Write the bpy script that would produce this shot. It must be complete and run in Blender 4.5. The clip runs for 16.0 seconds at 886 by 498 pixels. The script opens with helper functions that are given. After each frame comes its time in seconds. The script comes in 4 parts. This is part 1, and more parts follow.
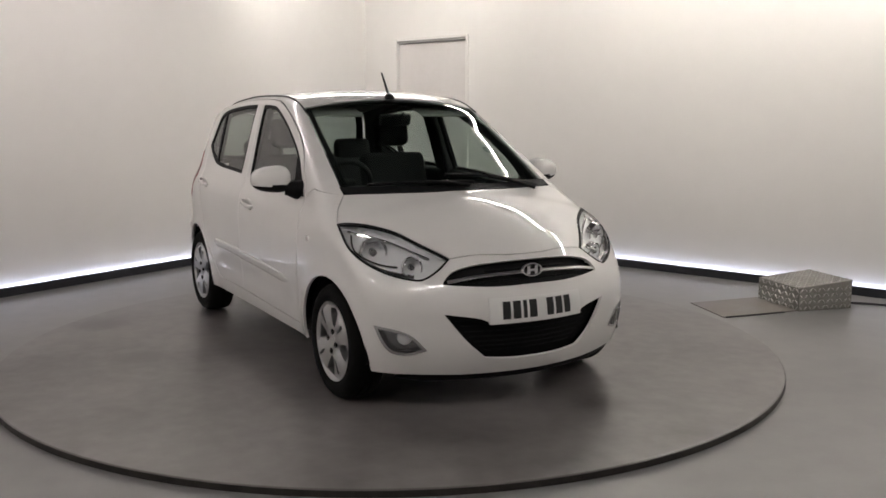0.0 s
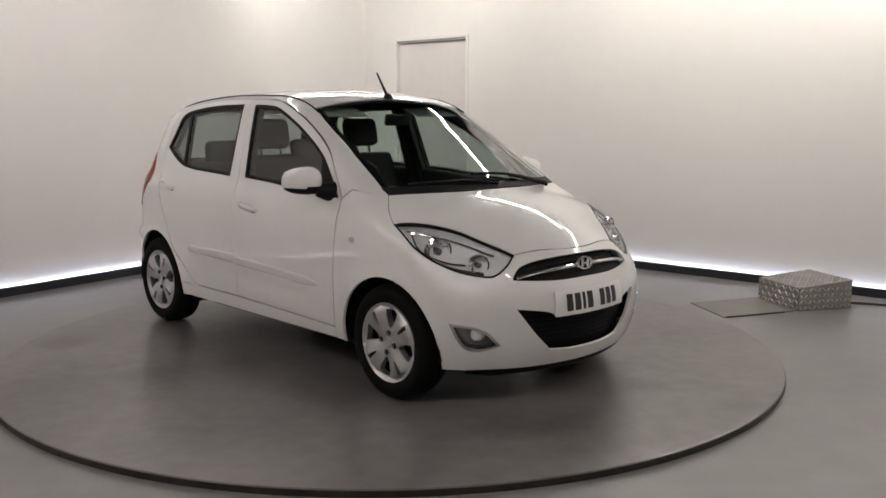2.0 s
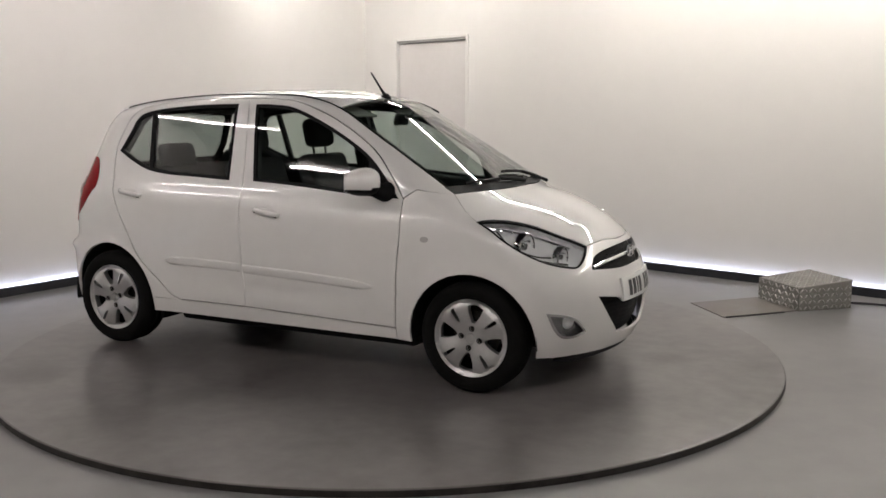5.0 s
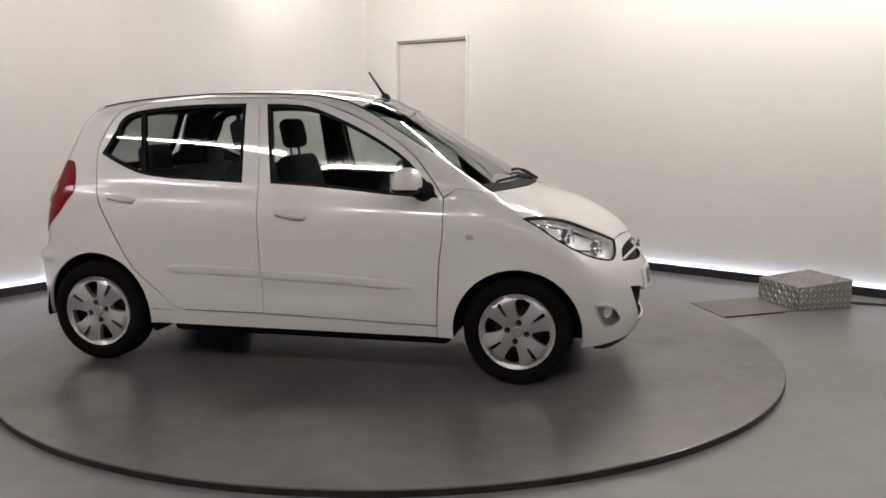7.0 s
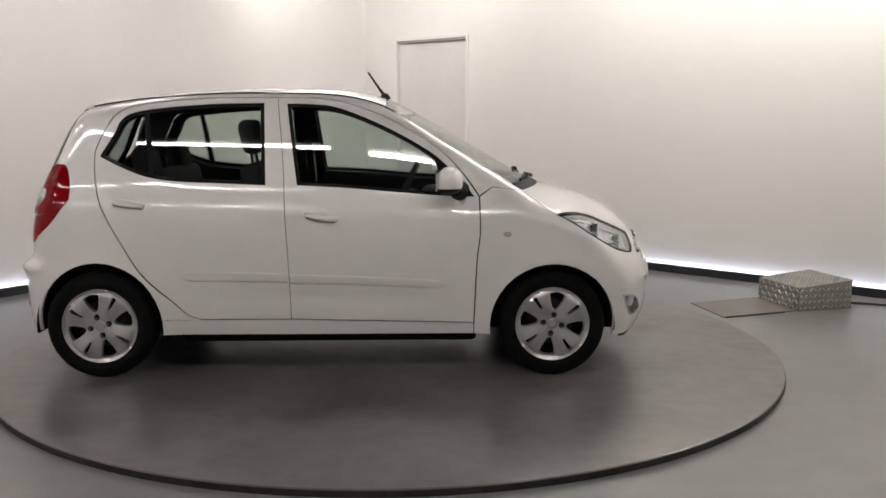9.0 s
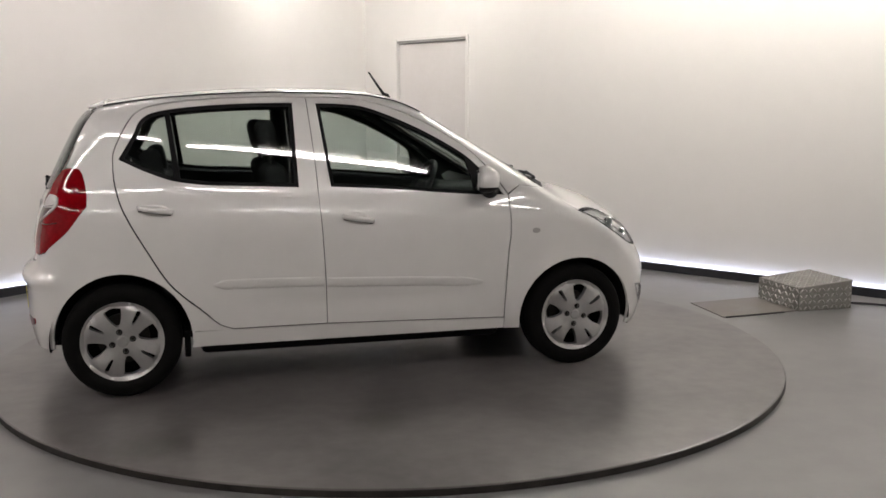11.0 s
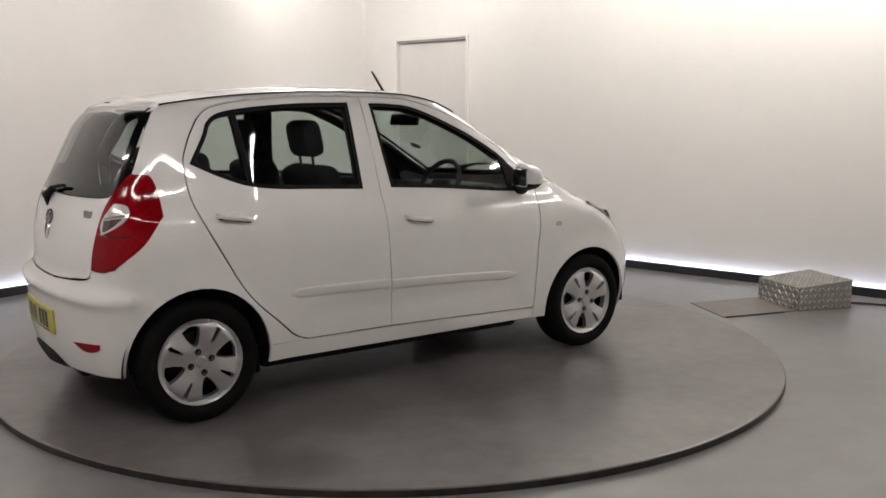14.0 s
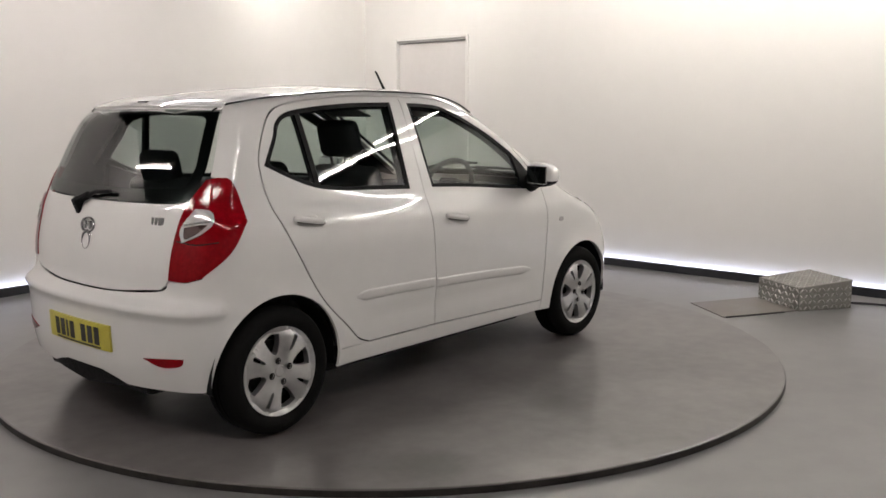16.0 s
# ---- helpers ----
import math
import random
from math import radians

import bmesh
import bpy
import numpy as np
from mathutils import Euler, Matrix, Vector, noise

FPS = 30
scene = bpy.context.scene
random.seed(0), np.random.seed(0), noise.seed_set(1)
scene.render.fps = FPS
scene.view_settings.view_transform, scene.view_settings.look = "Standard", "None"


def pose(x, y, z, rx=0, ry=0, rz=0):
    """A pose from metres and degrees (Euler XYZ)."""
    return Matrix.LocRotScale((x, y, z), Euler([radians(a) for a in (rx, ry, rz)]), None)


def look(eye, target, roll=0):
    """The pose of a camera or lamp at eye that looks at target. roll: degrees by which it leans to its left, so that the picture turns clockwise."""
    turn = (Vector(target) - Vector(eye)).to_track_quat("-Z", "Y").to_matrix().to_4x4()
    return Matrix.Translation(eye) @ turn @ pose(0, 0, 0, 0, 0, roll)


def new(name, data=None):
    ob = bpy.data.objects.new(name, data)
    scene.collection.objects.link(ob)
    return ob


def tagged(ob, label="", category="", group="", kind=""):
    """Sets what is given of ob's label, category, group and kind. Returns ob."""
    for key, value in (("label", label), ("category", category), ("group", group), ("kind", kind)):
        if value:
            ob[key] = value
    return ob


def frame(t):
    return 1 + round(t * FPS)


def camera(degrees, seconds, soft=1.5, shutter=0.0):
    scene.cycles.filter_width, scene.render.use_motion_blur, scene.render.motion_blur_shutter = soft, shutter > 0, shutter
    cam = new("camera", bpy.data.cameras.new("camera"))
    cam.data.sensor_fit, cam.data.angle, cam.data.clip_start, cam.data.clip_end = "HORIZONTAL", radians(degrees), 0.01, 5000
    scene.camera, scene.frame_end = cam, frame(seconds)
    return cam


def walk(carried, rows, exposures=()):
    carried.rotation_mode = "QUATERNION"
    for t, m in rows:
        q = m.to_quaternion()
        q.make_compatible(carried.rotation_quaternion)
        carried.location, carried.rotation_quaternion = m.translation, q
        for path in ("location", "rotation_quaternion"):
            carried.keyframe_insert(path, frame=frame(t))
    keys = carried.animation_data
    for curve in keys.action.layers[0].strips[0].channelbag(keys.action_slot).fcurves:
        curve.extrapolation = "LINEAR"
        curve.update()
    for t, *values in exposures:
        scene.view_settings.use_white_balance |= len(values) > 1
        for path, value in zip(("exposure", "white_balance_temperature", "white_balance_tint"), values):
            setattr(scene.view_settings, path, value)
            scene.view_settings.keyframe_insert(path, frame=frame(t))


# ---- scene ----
from mathutils.geometry import delaunay_2d_cdt

# ---- camera: it stands still beside the turntable ----
EYE = Vector((0.0, -5.527, 1.387))
PAN, PITCH = radians(3.074), radians(8.388)
AIM = EYE + Vector((math.sin(PAN) * math.cos(PITCH), math.cos(PAN) * math.cos(PITCH), -math.sin(PITCH)))
cam = camera(51.44, 16.0, soft=1.6)
walk(cam, [(0.0, look(EYE, AIM)), (16.0, look(EYE, AIM))],
     [(0.0, 0.20), (3.5, 0.27), (8.0, 0.33), (11.5, 0.36), (16.0, 0.38)])

# ---- light: closed room, ceiling tubes, cold strip behind the kerb ----
world = bpy.data.worlds.new("world")
world.use_nodes = True
world.node_tree.nodes["Background"].inputs[0].default_value = (0.02, 0.02, 0.02, 1)
world.node_tree.nodes["Background"].inputs[1].default_value = 0.0
scene.world = world
TUBE = 74.0
STRIP = 16.0


# ---- materials ----
def material(name, base, rough=0.5, metal=0.0, **more):
    m = bpy.data.materials.new(name)
    m.use_nodes = True
    b = m.node_tree.nodes["Principled BSDF"]
    b.inputs["Base Color"].default_value = (*base, 1)
    b.inputs["Roughness"].default_value = rough
    b.inputs["Metallic"].default_value = metal
    for key, value in more.items():
        b.inputs[key.replace("_", " ")].default_value = value
    return m


def textured(m, low, high, scale, detail=4.0, rough=None, bump=0.0, bump_scale=60.0, big=0.0):
    """Colour between low and high by noise at two scales, roughness in a range, and fine relief."""
    nt = m.node_tree
    b = nt.nodes["Principled BSDF"]
    co = nt.nodes.new("ShaderNodeTexCoord")
    n1, n2 = nt.nodes.new("ShaderNodeTexNoise"), nt.nodes.new("ShaderNodeTexNoise")
    n1.inputs["Scale"].default_value, n1.inputs["Detail"].default_value = scale, detail
    n2.inputs["Scale"].default_value, n2.inputs["Detail"].default_value = scale * 9, 3.0
    mix = nt.nodes.new("ShaderNodeMath")
    mix.operation = "MULTIPLY_ADD"
    mix.inputs[1].default_value, mix.inputs[2].default_value = 0.3, 0.0
    add = nt.nodes.new("ShaderNodeMath")
    add.operation = "MULTIPLY_ADD"
    add.inputs[1].default_value = 0.7
    ramp = nt.nodes.new("ShaderNodeValToRGB")
    ramp.color_ramp.elements[0].position, ramp.color_ramp.elements[1].position = 0.32, 0.68
    ramp.color_ramp.elements[0].color, ramp.color_ramp.elements[1].color = (*low, 1), (*high, 1)
    nt.links.new(co.outputs["Object"], n1.inputs["Vector"])
    nt.links.new(co.outputs["Object"], n2.inputs["Vector"])
    nt.links.new(n2.outputs["Fac"], mix.inputs[0])
    nt.links.new(n1.outputs["Fac"], add.inputs[0])
    nt.links.new(mix.outputs[0], add.inputs[2])
    nt.links.new(add.outputs[0], ramp.inputs["Fac"])
    nt.links.new(ramp.outputs["Color"], b.inputs["Base Color"])
    if rough:
        span = nt.nodes.new("ShaderNodeMapRange")
        span.inputs["From Min"].default_value, span.inputs["From Max"].default_value = 0.3, 0.7
        span.inputs["To Min"].default_value, span.inputs["To Max"].default_value = rough
        nt.links.new(add.outputs[0], span.inputs["Value"])
        nt.links.new(span.outputs[0], b.inputs["Roughness"])
    if bump:
        n3, bp = nt.nodes.new("ShaderNodeTexNoise"), nt.nodes.new("ShaderNodeBump")
        n3.inputs["Scale"].default_value, n3.inputs["Detail"].default_value = bump_scale, 4.0
        bp.inputs["Strength"].default_value, bp.inputs["Distance"].default_value = bump, 0.01
        nt.links.new(co.outputs["Object"], n3.inputs["Vector"])
        nt.links.new(n3.outputs["Fac"], bp.inputs["Height"])
        nt.links.new(bp.outputs["Normal"], b.inputs["Normal"])
    return m


def glowing(name, colour, strength):
    m = material(name, (0.8, 0.8, 0.8))
    b = m.node_tree.nodes["Principled BSDF"]
    b.inputs["Emission Color"].default_value = (*colour, 1)
    b.inputs["Emission Strength"].default_value = strength
    return m


def glass(name, tint, rough=0.0, gleam=0.07):
    """Thin pane: straight-through tinted light with a real mirror reflection on top."""
    m = bpy.data.materials.new(name)
    m.use_nodes = True
    nt = m.node_tree
    nt.nodes.clear()
    out, mix = nt.nodes.new("ShaderNodeOutputMaterial"), nt.nodes.new("ShaderNodeMixShader")
    clear, gloss, tilt = nt.nodes.new("ShaderNodeBsdfTransparent"), nt.nodes.new("ShaderNodeBsdfGlossy"), nt.nodes.new("ShaderNodeLayerWeight")
    power, share = nt.nodes.new("ShaderNodeMath"), nt.nodes.new("ShaderNodeMath")
    power.operation, share.operation = "POWER", "MULTIPLY_ADD"
    power.inputs[1].default_value, share.inputs[1].default_value, share.inputs[2].default_value = 4.5, 0.85, gleam
    clear.inputs["Color"].default_value = (*tint, 1)
    gloss.inputs["Roughness"].default_value = rough
    nt.links.new(tilt.outputs["Facing"], power.inputs[0])
    nt.links.new(power.outputs[0], share.inputs[0])
    nt.links.new(share.outputs[0], mix.inputs[0])
    nt.links.new(clear.outputs[0], mix.inputs[1])
    nt.links.new(gloss.outputs[0], mix.inputs[2])
    nt.links.new(mix.outputs[0], out.inputs["Surface"])
    return m


PAINT = textured(material("white_paint", (0.74, 0.73, 0.71), 0.3, 0.0, Coat_Weight=1.0, Coat_Roughness=0.018),
                 (0.70, 0.69, 0.67), (0.75, 0.74, 0.72), 1.3, rough=(0.3, 0.4))
BLACK = textured(material("black_plastic", (0.02, 0.02, 0.02), 0.5, Specular_IOR_Level=0.12), (0.004, 0.004, 0.0045), (0.009, 0.009, 0.0095), 30, rough=(0.5, 0.7), bump=0.15, bump_scale=400)
GLOSSBLACK = material("gloss_black", (0.012, 0.012, 0.013), 0.12)
TRIM = textured(material("interior_trim", (0.03, 0.03, 0.032), 0.7), (0.018, 0.018, 0.02), (0.04, 0.04, 0.042), 12, rough=(0.6, 0.8), bump=0.2, bump_scale=300)
CLOTH = textured(material("seat_cloth", (0.03, 0.03, 0.032), 0.9), (0.015, 0.015, 0.017), (0.05, 0.05, 0.053), 40, rough=(0.85, 0.95), bump=0.4, bump_scale=500)
LINING = textured(material("headlining", (0.35, 0.34, 0.32), 0.9), (0.30, 0.29, 0.27), (0.38, 0.37, 0.35), 8, bump=0.2, bump_scale=400)
RUBBER = textured(material("tyre_rubber", (0.02, 0.02, 0.02), 0.75, Specular_IOR_Level=0.1), (0.003, 0.003, 0.003), (0.007, 0.0068, 0.0065), 9, rough=(0.7, 0.9), bump=0.15, bump_scale=150)
ALLOY = textured(material("silver_alloy", (0.6, 0.6, 0.6), 0.34, 0.9), (0.52, 0.52, 0.52), (0.62, 0.62, 0.61), 6, rough=(0.29, 0.38))
CHROME = material("chrome", (0.75, 0.75, 0.76), 0.1, 1.0)
REFLECTOR = material("lamp_reflector", (0.95, 0.95, 0.96), 0.18, 0.1)
# chrome copy with its dark reflections put into the base colour
BADGE = material("shadowed_chrome", (0.34, 0.34, 0.35), 0.22, 0.9)
LAMPCHROME = material("lamp_chrome", (0.88, 0.88, 0.89), 0.06, 1.0)
MIRROR = material("mirror_glass", (0.85, 0.86, 0.87), 0.02, 1.0)
LAMPGLASS = glass("lamp_cover", (0.93, 0.94, 0.94))
WINDOW = glass("window_glass", (0.70, 0.76, 0.73))
SCREEN = glass("windscreen_glass", (0.72, 0.80, 0.76), gleam=0.11)
REARGLASS = glass("tinted_rear_glass", (0.40, 0.44, 0.425))
REDLAMP = textured(material("red_lens", (0.2, 0.004, 0.008), 0.05, 0.0, Specular_IOR_Level=0.2), (0.17, 0.0016, 0.0045), (0.25, 0.0026, 0.007), 70)
CLEARLAMP = material("clear_lens", (0.55, 0.53, 0.52), 0.1, 0.2, Coat_Weight=1.0, Coat_Roughness=0.03)
DARKLENS = material("smoked_lens", (0.04, 0.012, 0.012), 0.1, 0.0, Coat_Weight=1.0, Coat_Roughness=0.03)
PLATE_W = material("plate_white", (0.75, 0.75, 0.73), 0.35)
PLATE_Y = textured(material("plate_yellow", (0.5, 0.44, 0.06), 0.35), (0.46, 0.41, 0.06), (0.56, 0.48, 0.06), 9)
INK = material("plate_black", (0.012, 0.012, 0.012), 0.4)
WALLS = textured(material("wall_paint", (0.74, 0.72, 0.69), 0.7), (0.73, 0.71, 0.68), (0.77, 0.75, 0.72), 0.7, rough=(0.6, 0.8), bump=0.08, bump_scale=120)
# grey for the unseen walls: dims what the car and its glass reflect
FARWALLS = textured(material("unseen_wall_grey", (0.45, 0.44, 0.42), 0.7), (0.42, 0.41, 0.39), (0.48, 0.47, 0.45), 0.7, rough=(0.6, 0.8))
CEILING = textured(material("ceiling_paint", (0.7, 0.68, 0.66), 0.8), (0.68, 0.66, 0.64), (0.72, 0.70, 0.68), 1.0, bump=0.1, bump_scale=90)
FLOOR = textured(material("grey_floor_paint", (0.2, 0.195, 0.19), 0.3, Specular_IOR_Level=0.75), (0.145, 0.142, 0.141), (0.222, 0.217, 0.213), 0.7, detail=6.0, rough=(0.278, 0.278))
DISC = textured(material("turntable_paint", (0.2, 0.19, 0.185), 0.3, Specular_IOR_Level=1.0), (0.060, 0.054, 0.053), (0.195, 0.181, 0.176), 1.1, detail=6.0, rough=(0.277, 0.277))
COVER = textured(material("worn_cover_plate", (0.15, 0.13, 0.115), 0.45), (0.125, 0.111, 0.099), (0.195, 0.176, 0.160), 3.0, rough=(0.35, 0.6), bump=0.05, bump_scale=60)


def stained(m, spots, dark):
    """Darkens round worn spots (x, y, radius), broken up by noise."""
    nt = m.node_tree
    b = nt.nodes["Principled BSDF"]
    co, cut = nt.nodes.new("ShaderNodeTexCoord"), nt.nodes.new("ShaderNodeTexNoise")
    cut.inputs["Scale"].default_value, cut.inputs["Detail"].default_value = 16.0, 5.0
    nt.links.new(co.outputs["Object"], cut.inputs["Vector"])
    last = b.inputs["Base Color"].links[0].from_socket
    for x, y, r in spots:
        far, ease, cover, mix = nt.nodes.new("ShaderNodeVectorMath"), nt.nodes.new("ShaderNodeMapRange"), nt.nodes.new("ShaderNodeMath"), nt.nodes.new("ShaderNodeMix")
        far.operation, far.inputs[1].default_value = "DISTANCE", (x, y, 0)
        ease.interpolation_type = "SMOOTHSTEP"
        ease.inputs["From Min"].default_value, ease.inputs["From Max"].default_value = r * 1.5, r * 0.1
        ease.inputs["To Max"].default_value = 1.7
        cover.operation, cover.use_clamp = "MULTIPLY", True
        mix.data_type = "RGBA"
        mix.inputs[7].default_value = (*dark, 1)
        nt.links.new(co.outputs["Object"], far.inputs[0])
        nt.links.new(far.outputs["Value"], ease.inputs["Value"])
        nt.links.new(ease.outputs[0], cover.inputs[0])
        nt.links.new(cut.outputs["Fac"], cover.inputs[1])
        nt.links.new(cover.outputs[0], mix.inputs[0])
        nt.links.new(last, mix.inputs[6])
        last = mix.outputs[2]
    nt.links.new(last, b.inputs["Base Color"])
    return m


stained(DISC, [(2.09, 0.38, 0.12), (-1.39, -1.49, 0.16), (1.57, 0.32, 0.14), (1.62, 0.37, 0.1), (-1.35, -1.49, 0.16), (-0.39, -1.45, 0.14), (-0.37, -1.42, 0.1)], (0.055, 0.05, 0.046))
RIM = textured(material("dark_steel_edge", (0.03, 0.028, 0.026), 0.5, 0.4), (0.018, 0.016, 0.015), (0.05, 0.045, 0.04), 14, rough=(0.4, 0.65))
KERB = textured(material("black_kerb", (0.012, 0.013, 0.017), 0.5), (0.008, 0.009, 0.012), (0.02, 0.021, 0.026), 12, rough=(0.4, 0.6))
TREAD = textured(material("aluminium_tread_plate", (0.5, 0.49, 0.46), 0.38, 0.9), (0.40, 0.39, 0.36), (0.56, 0.55, 0.52), 7, rough=(0.3, 0.5), bump=0.1, bump_scale=120)
# darker copy of the tread aluminium: relief contrast put into the colour
TREADBASE = textured(material("darkened_aluminium", (0.3, 0.29, 0.27), 0.5, 0.8), (0.24, 0.23, 0.21), (0.34, 0.33, 0.31), 7, rough=(0.4, 0.55))
PAPER = material("windscreen_disc", (0.30, 0.33, 0.32), 0.8)
DOORPAINT = textured(material("door_paint", (0.66, 0.63, 0.61), 0.5), (0.63, 0.60, 0.58), (0.68, 0.65, 0.63), 2.0, rough=(0.4, 0.6))
LINE = material("frame_shadow_gap", (0.25, 0.24, 0.23), 0.6)
TUBEGLOW = glowing("lit_tube", (1.0, 0.943, 0.882), TUBE * 1.12)
# rosy tubes are tinted for the pinker left wall
ROSEGLOW = glowing("lit_rosy_tube", (1.0, 0.914, 0.90), TUBE * 0.78)
# camera-side tubes turned down so the ground before the car stays dark
DIMGLOW = glowing("lit_dim_tube", (1.0, 0.922, 0.893), TUBE * 0.92)
STRIPGLOW = glowing("lit_led_strip", (0.70, 0.76, 1.0), STRIP)


# ---- mesh helpers ----
def part(name, bm, mat, parent=None, label=""):
    """One bmesh as one mesh object, under a thing or a part."""
    me = bpy.data.meshes.new(name)
    bm.to_mesh(me)
    bm.free()
    me.materials.append(mat)
    ob = new(name, me)
    ob.parent = parent
    if label:
        ob["label"] = label
    return ob


def smooth(bm, angle=35):
    bm.normal_update()
    for f in bm.faces:
        f.smooth = True
    for e in bm.edges:
        if len(e.link_faces) == 2 and e.calc_face_angle(0) > radians(angle):
            e.smooth = False
    return bm


def box(bm, lo, hi, bevel=0.0, m=Matrix(), segments=2):
    """A bevelled block from corner to corner, added to bm."""
    lo, hi = Vector(lo), Vector(hi)
    made = bmesh.ops.create_cube(bm, size=1.0)["verts"]
    for v in made:
        v.co = m @ Vector([lo[i] + (v.co[i] + 0.5) * (hi[i] - lo[i]) for i in range(3)])
    if bevel:
        edges = {e for v in made for e in v.link_edges}
        bmesh.ops.bevel(bm, geom=list(edges), offset=bevel, segments=segments, profile=0.5, affect="EDGES")
    return bm


def lathe(bm, profile, steps=48, axis="y", m=Matrix()):
    """Turn a profile of (radius, along) round the axis."""
    rings = []
    for i in range(steps):
        a = 2 * math.pi * i / steps
        c, s = math.cos(a), math.sin(a)
        ring = []
        for r, h in profile:
            p = (r * c, h, r * s) if axis == "y" else (r * c, r * s, h)
            ring.append(bm.verts.new(m @ Vector(p)))
        rings.append(ring)
    for i in range(steps):
        a, b = rings[i], rings[(i + 1) % steps]
        for j in range(len(profile) - 1):
            bm.faces.new((a[j], a[j + 1], b[j + 1], b[j]))
    bmesh.ops.remove_doubles(bm, verts=bm.verts, dist=1e-5)
    bmesh.ops.recalc_face_normals(bm, faces=bm.faces)
    return bm


def rod(bm, points, radius, sides=8, ends=None):
    """A round bar along points; radius may be one number or one per point."""
    points = [Vector(p) for p in points]
    radii = radius if isinstance(radius, (list, tuple)) else [radius] * len(points)
    rings = []
    for i, p in enumerate(points):
        d = (points[min(i + 1, len(points) - 1)] - points[max(i - 1, 0)]).normalized()
        q = d.to_track_quat("Z", "Y")
        rings.append([bm.verts.new(p + q @ Vector((radii[i] * math.cos(2 * math.pi * k / sides), radii[i] * math.sin(2 * math.pi * k / sides), 0)))
                      for k in range(sides)])
    for a, b in zip(rings, rings[1:]):
        for k in range(sides):
            bm.faces.new((a[k], a[(k + 1) % sides], b[(k + 1) % sides], b[k]))
    bm.faces.new(rings[0][::-1])
    bm.faces.new(rings[-1])
    return bm


def spline(points, n=8):
    """A smooth open curve through 2D points."""
    p = [np.array(q, float) for q in points]
    if len(p) < 3:
        return [tuple(p[0] + (p[1] - p[0]) * i / n) for i in range(n + 1)]
    p = [2 * p[0] - p[1]] + p + [2 * p[-1] - p[-2]]
    out = []
    for i in range(1, len(p) - 2):
        a, b, c, d = p[i - 1:i + 3]
        for k in range(n):
            t = k / n
            out.append(tuple(0.5 * (2 * b + (c - a) * t + (2 * a - 5 * b + 4 * c - d) * t * t + (3 * b - a - 3 * c + d) * t ** 3)))
    return out + [tuple(p[-2])]


def join(*curves):
    """Open curves one after the other as one closed outline, with no doubled points."""
    out = []
    for curve in curves:
        for q in curve:
            if not out or math.dist(out[-1], q) > 1e-4:
                out.append(tuple(q))
    if math.dist(out[0], out[-1]) < 1e-4:
        out.pop()
    return out


def inside(poly, q):
    x, y = q
    hit = np.zeros(len(x), bool)
    px, py = np.array(poly).T
    qx, qy = np.roll(px, 1), np.roll(py, 1)
    for a, b, c, d in zip(px, py, qx, qy):
        if b != d:
            hit ^= ((b > y) != (d > y)) & (x < (c - a) * (y - b) / (d - b) + a)
    return hit


def fill(outline, holes, step, scale):
    """Triangles over a 2D outline with holes, with an even grid inside. scale: the size of a unit of each axis in metres."""
    loops = []
    for loop in (outline, *holes):
        pts = []
        for a, b in zip(loop, loop[1:] + loop[:1]):
            d = math.hypot((b[0] - a[0]) * scale[0], (b[1] - a[1]) * scale[1])
            k = max(1, math.ceil(d / step))
            pts += [(a[0] + (b[0] - a[0]) * i / k, a[1] + (b[1] - a[1]) * i / k) for i in range(k)]
        loops.append(pts)
    verts, edges = [], []
    for pts in loops:
        n = len(verts)
        verts += pts
        edges += [(n + i, n + (i + 1) % len(pts)) for i in range(len(pts))]
    border = np.array(verts) * scale
    lo, hi = np.min(outline, 0), np.max(outline, 0)
    gx = np.arange(lo[0] + step / scale[0] / 2, hi[0], step / scale[0])
    gy = np.arange(lo[1] + step / scale[1] / 2, hi[1], step / scale[1])
    if len(gx) and len(gy):
        g = np.stack(np.meshgrid(gx, gy), -1).reshape(-1, 2)
        keep = inside(loops[0], g.T)
        for h in loops[1:]:
            keep &= ~inside(h, g.T)
        g = g[keep]
        if len(g):
            d = np.min(np.linalg.norm(g[:, None] * scale - border[None], axis=2), axis=1)
            verts += [tuple(q) for q in g[d > step * 0.5]]
    sv = [Vector((v[0] * scale[0], v[1] * scale[1])) for v in verts]
    ov, _, faces, *_ = delaunay_2d_cdt(sv, edges, [], 0, 1e-6)
    ov = np.array([tuple(v) for v in ov]) / scale
    mid = np.array([ov[list(f)].mean(0) for f in faces])
    keep = inside(loops[0], mid.T)
    for h in loops[1:]:
        keep &= ~inside(h, mid.T)
    return ov, [f for f, k in zip(faces, keep) if k]


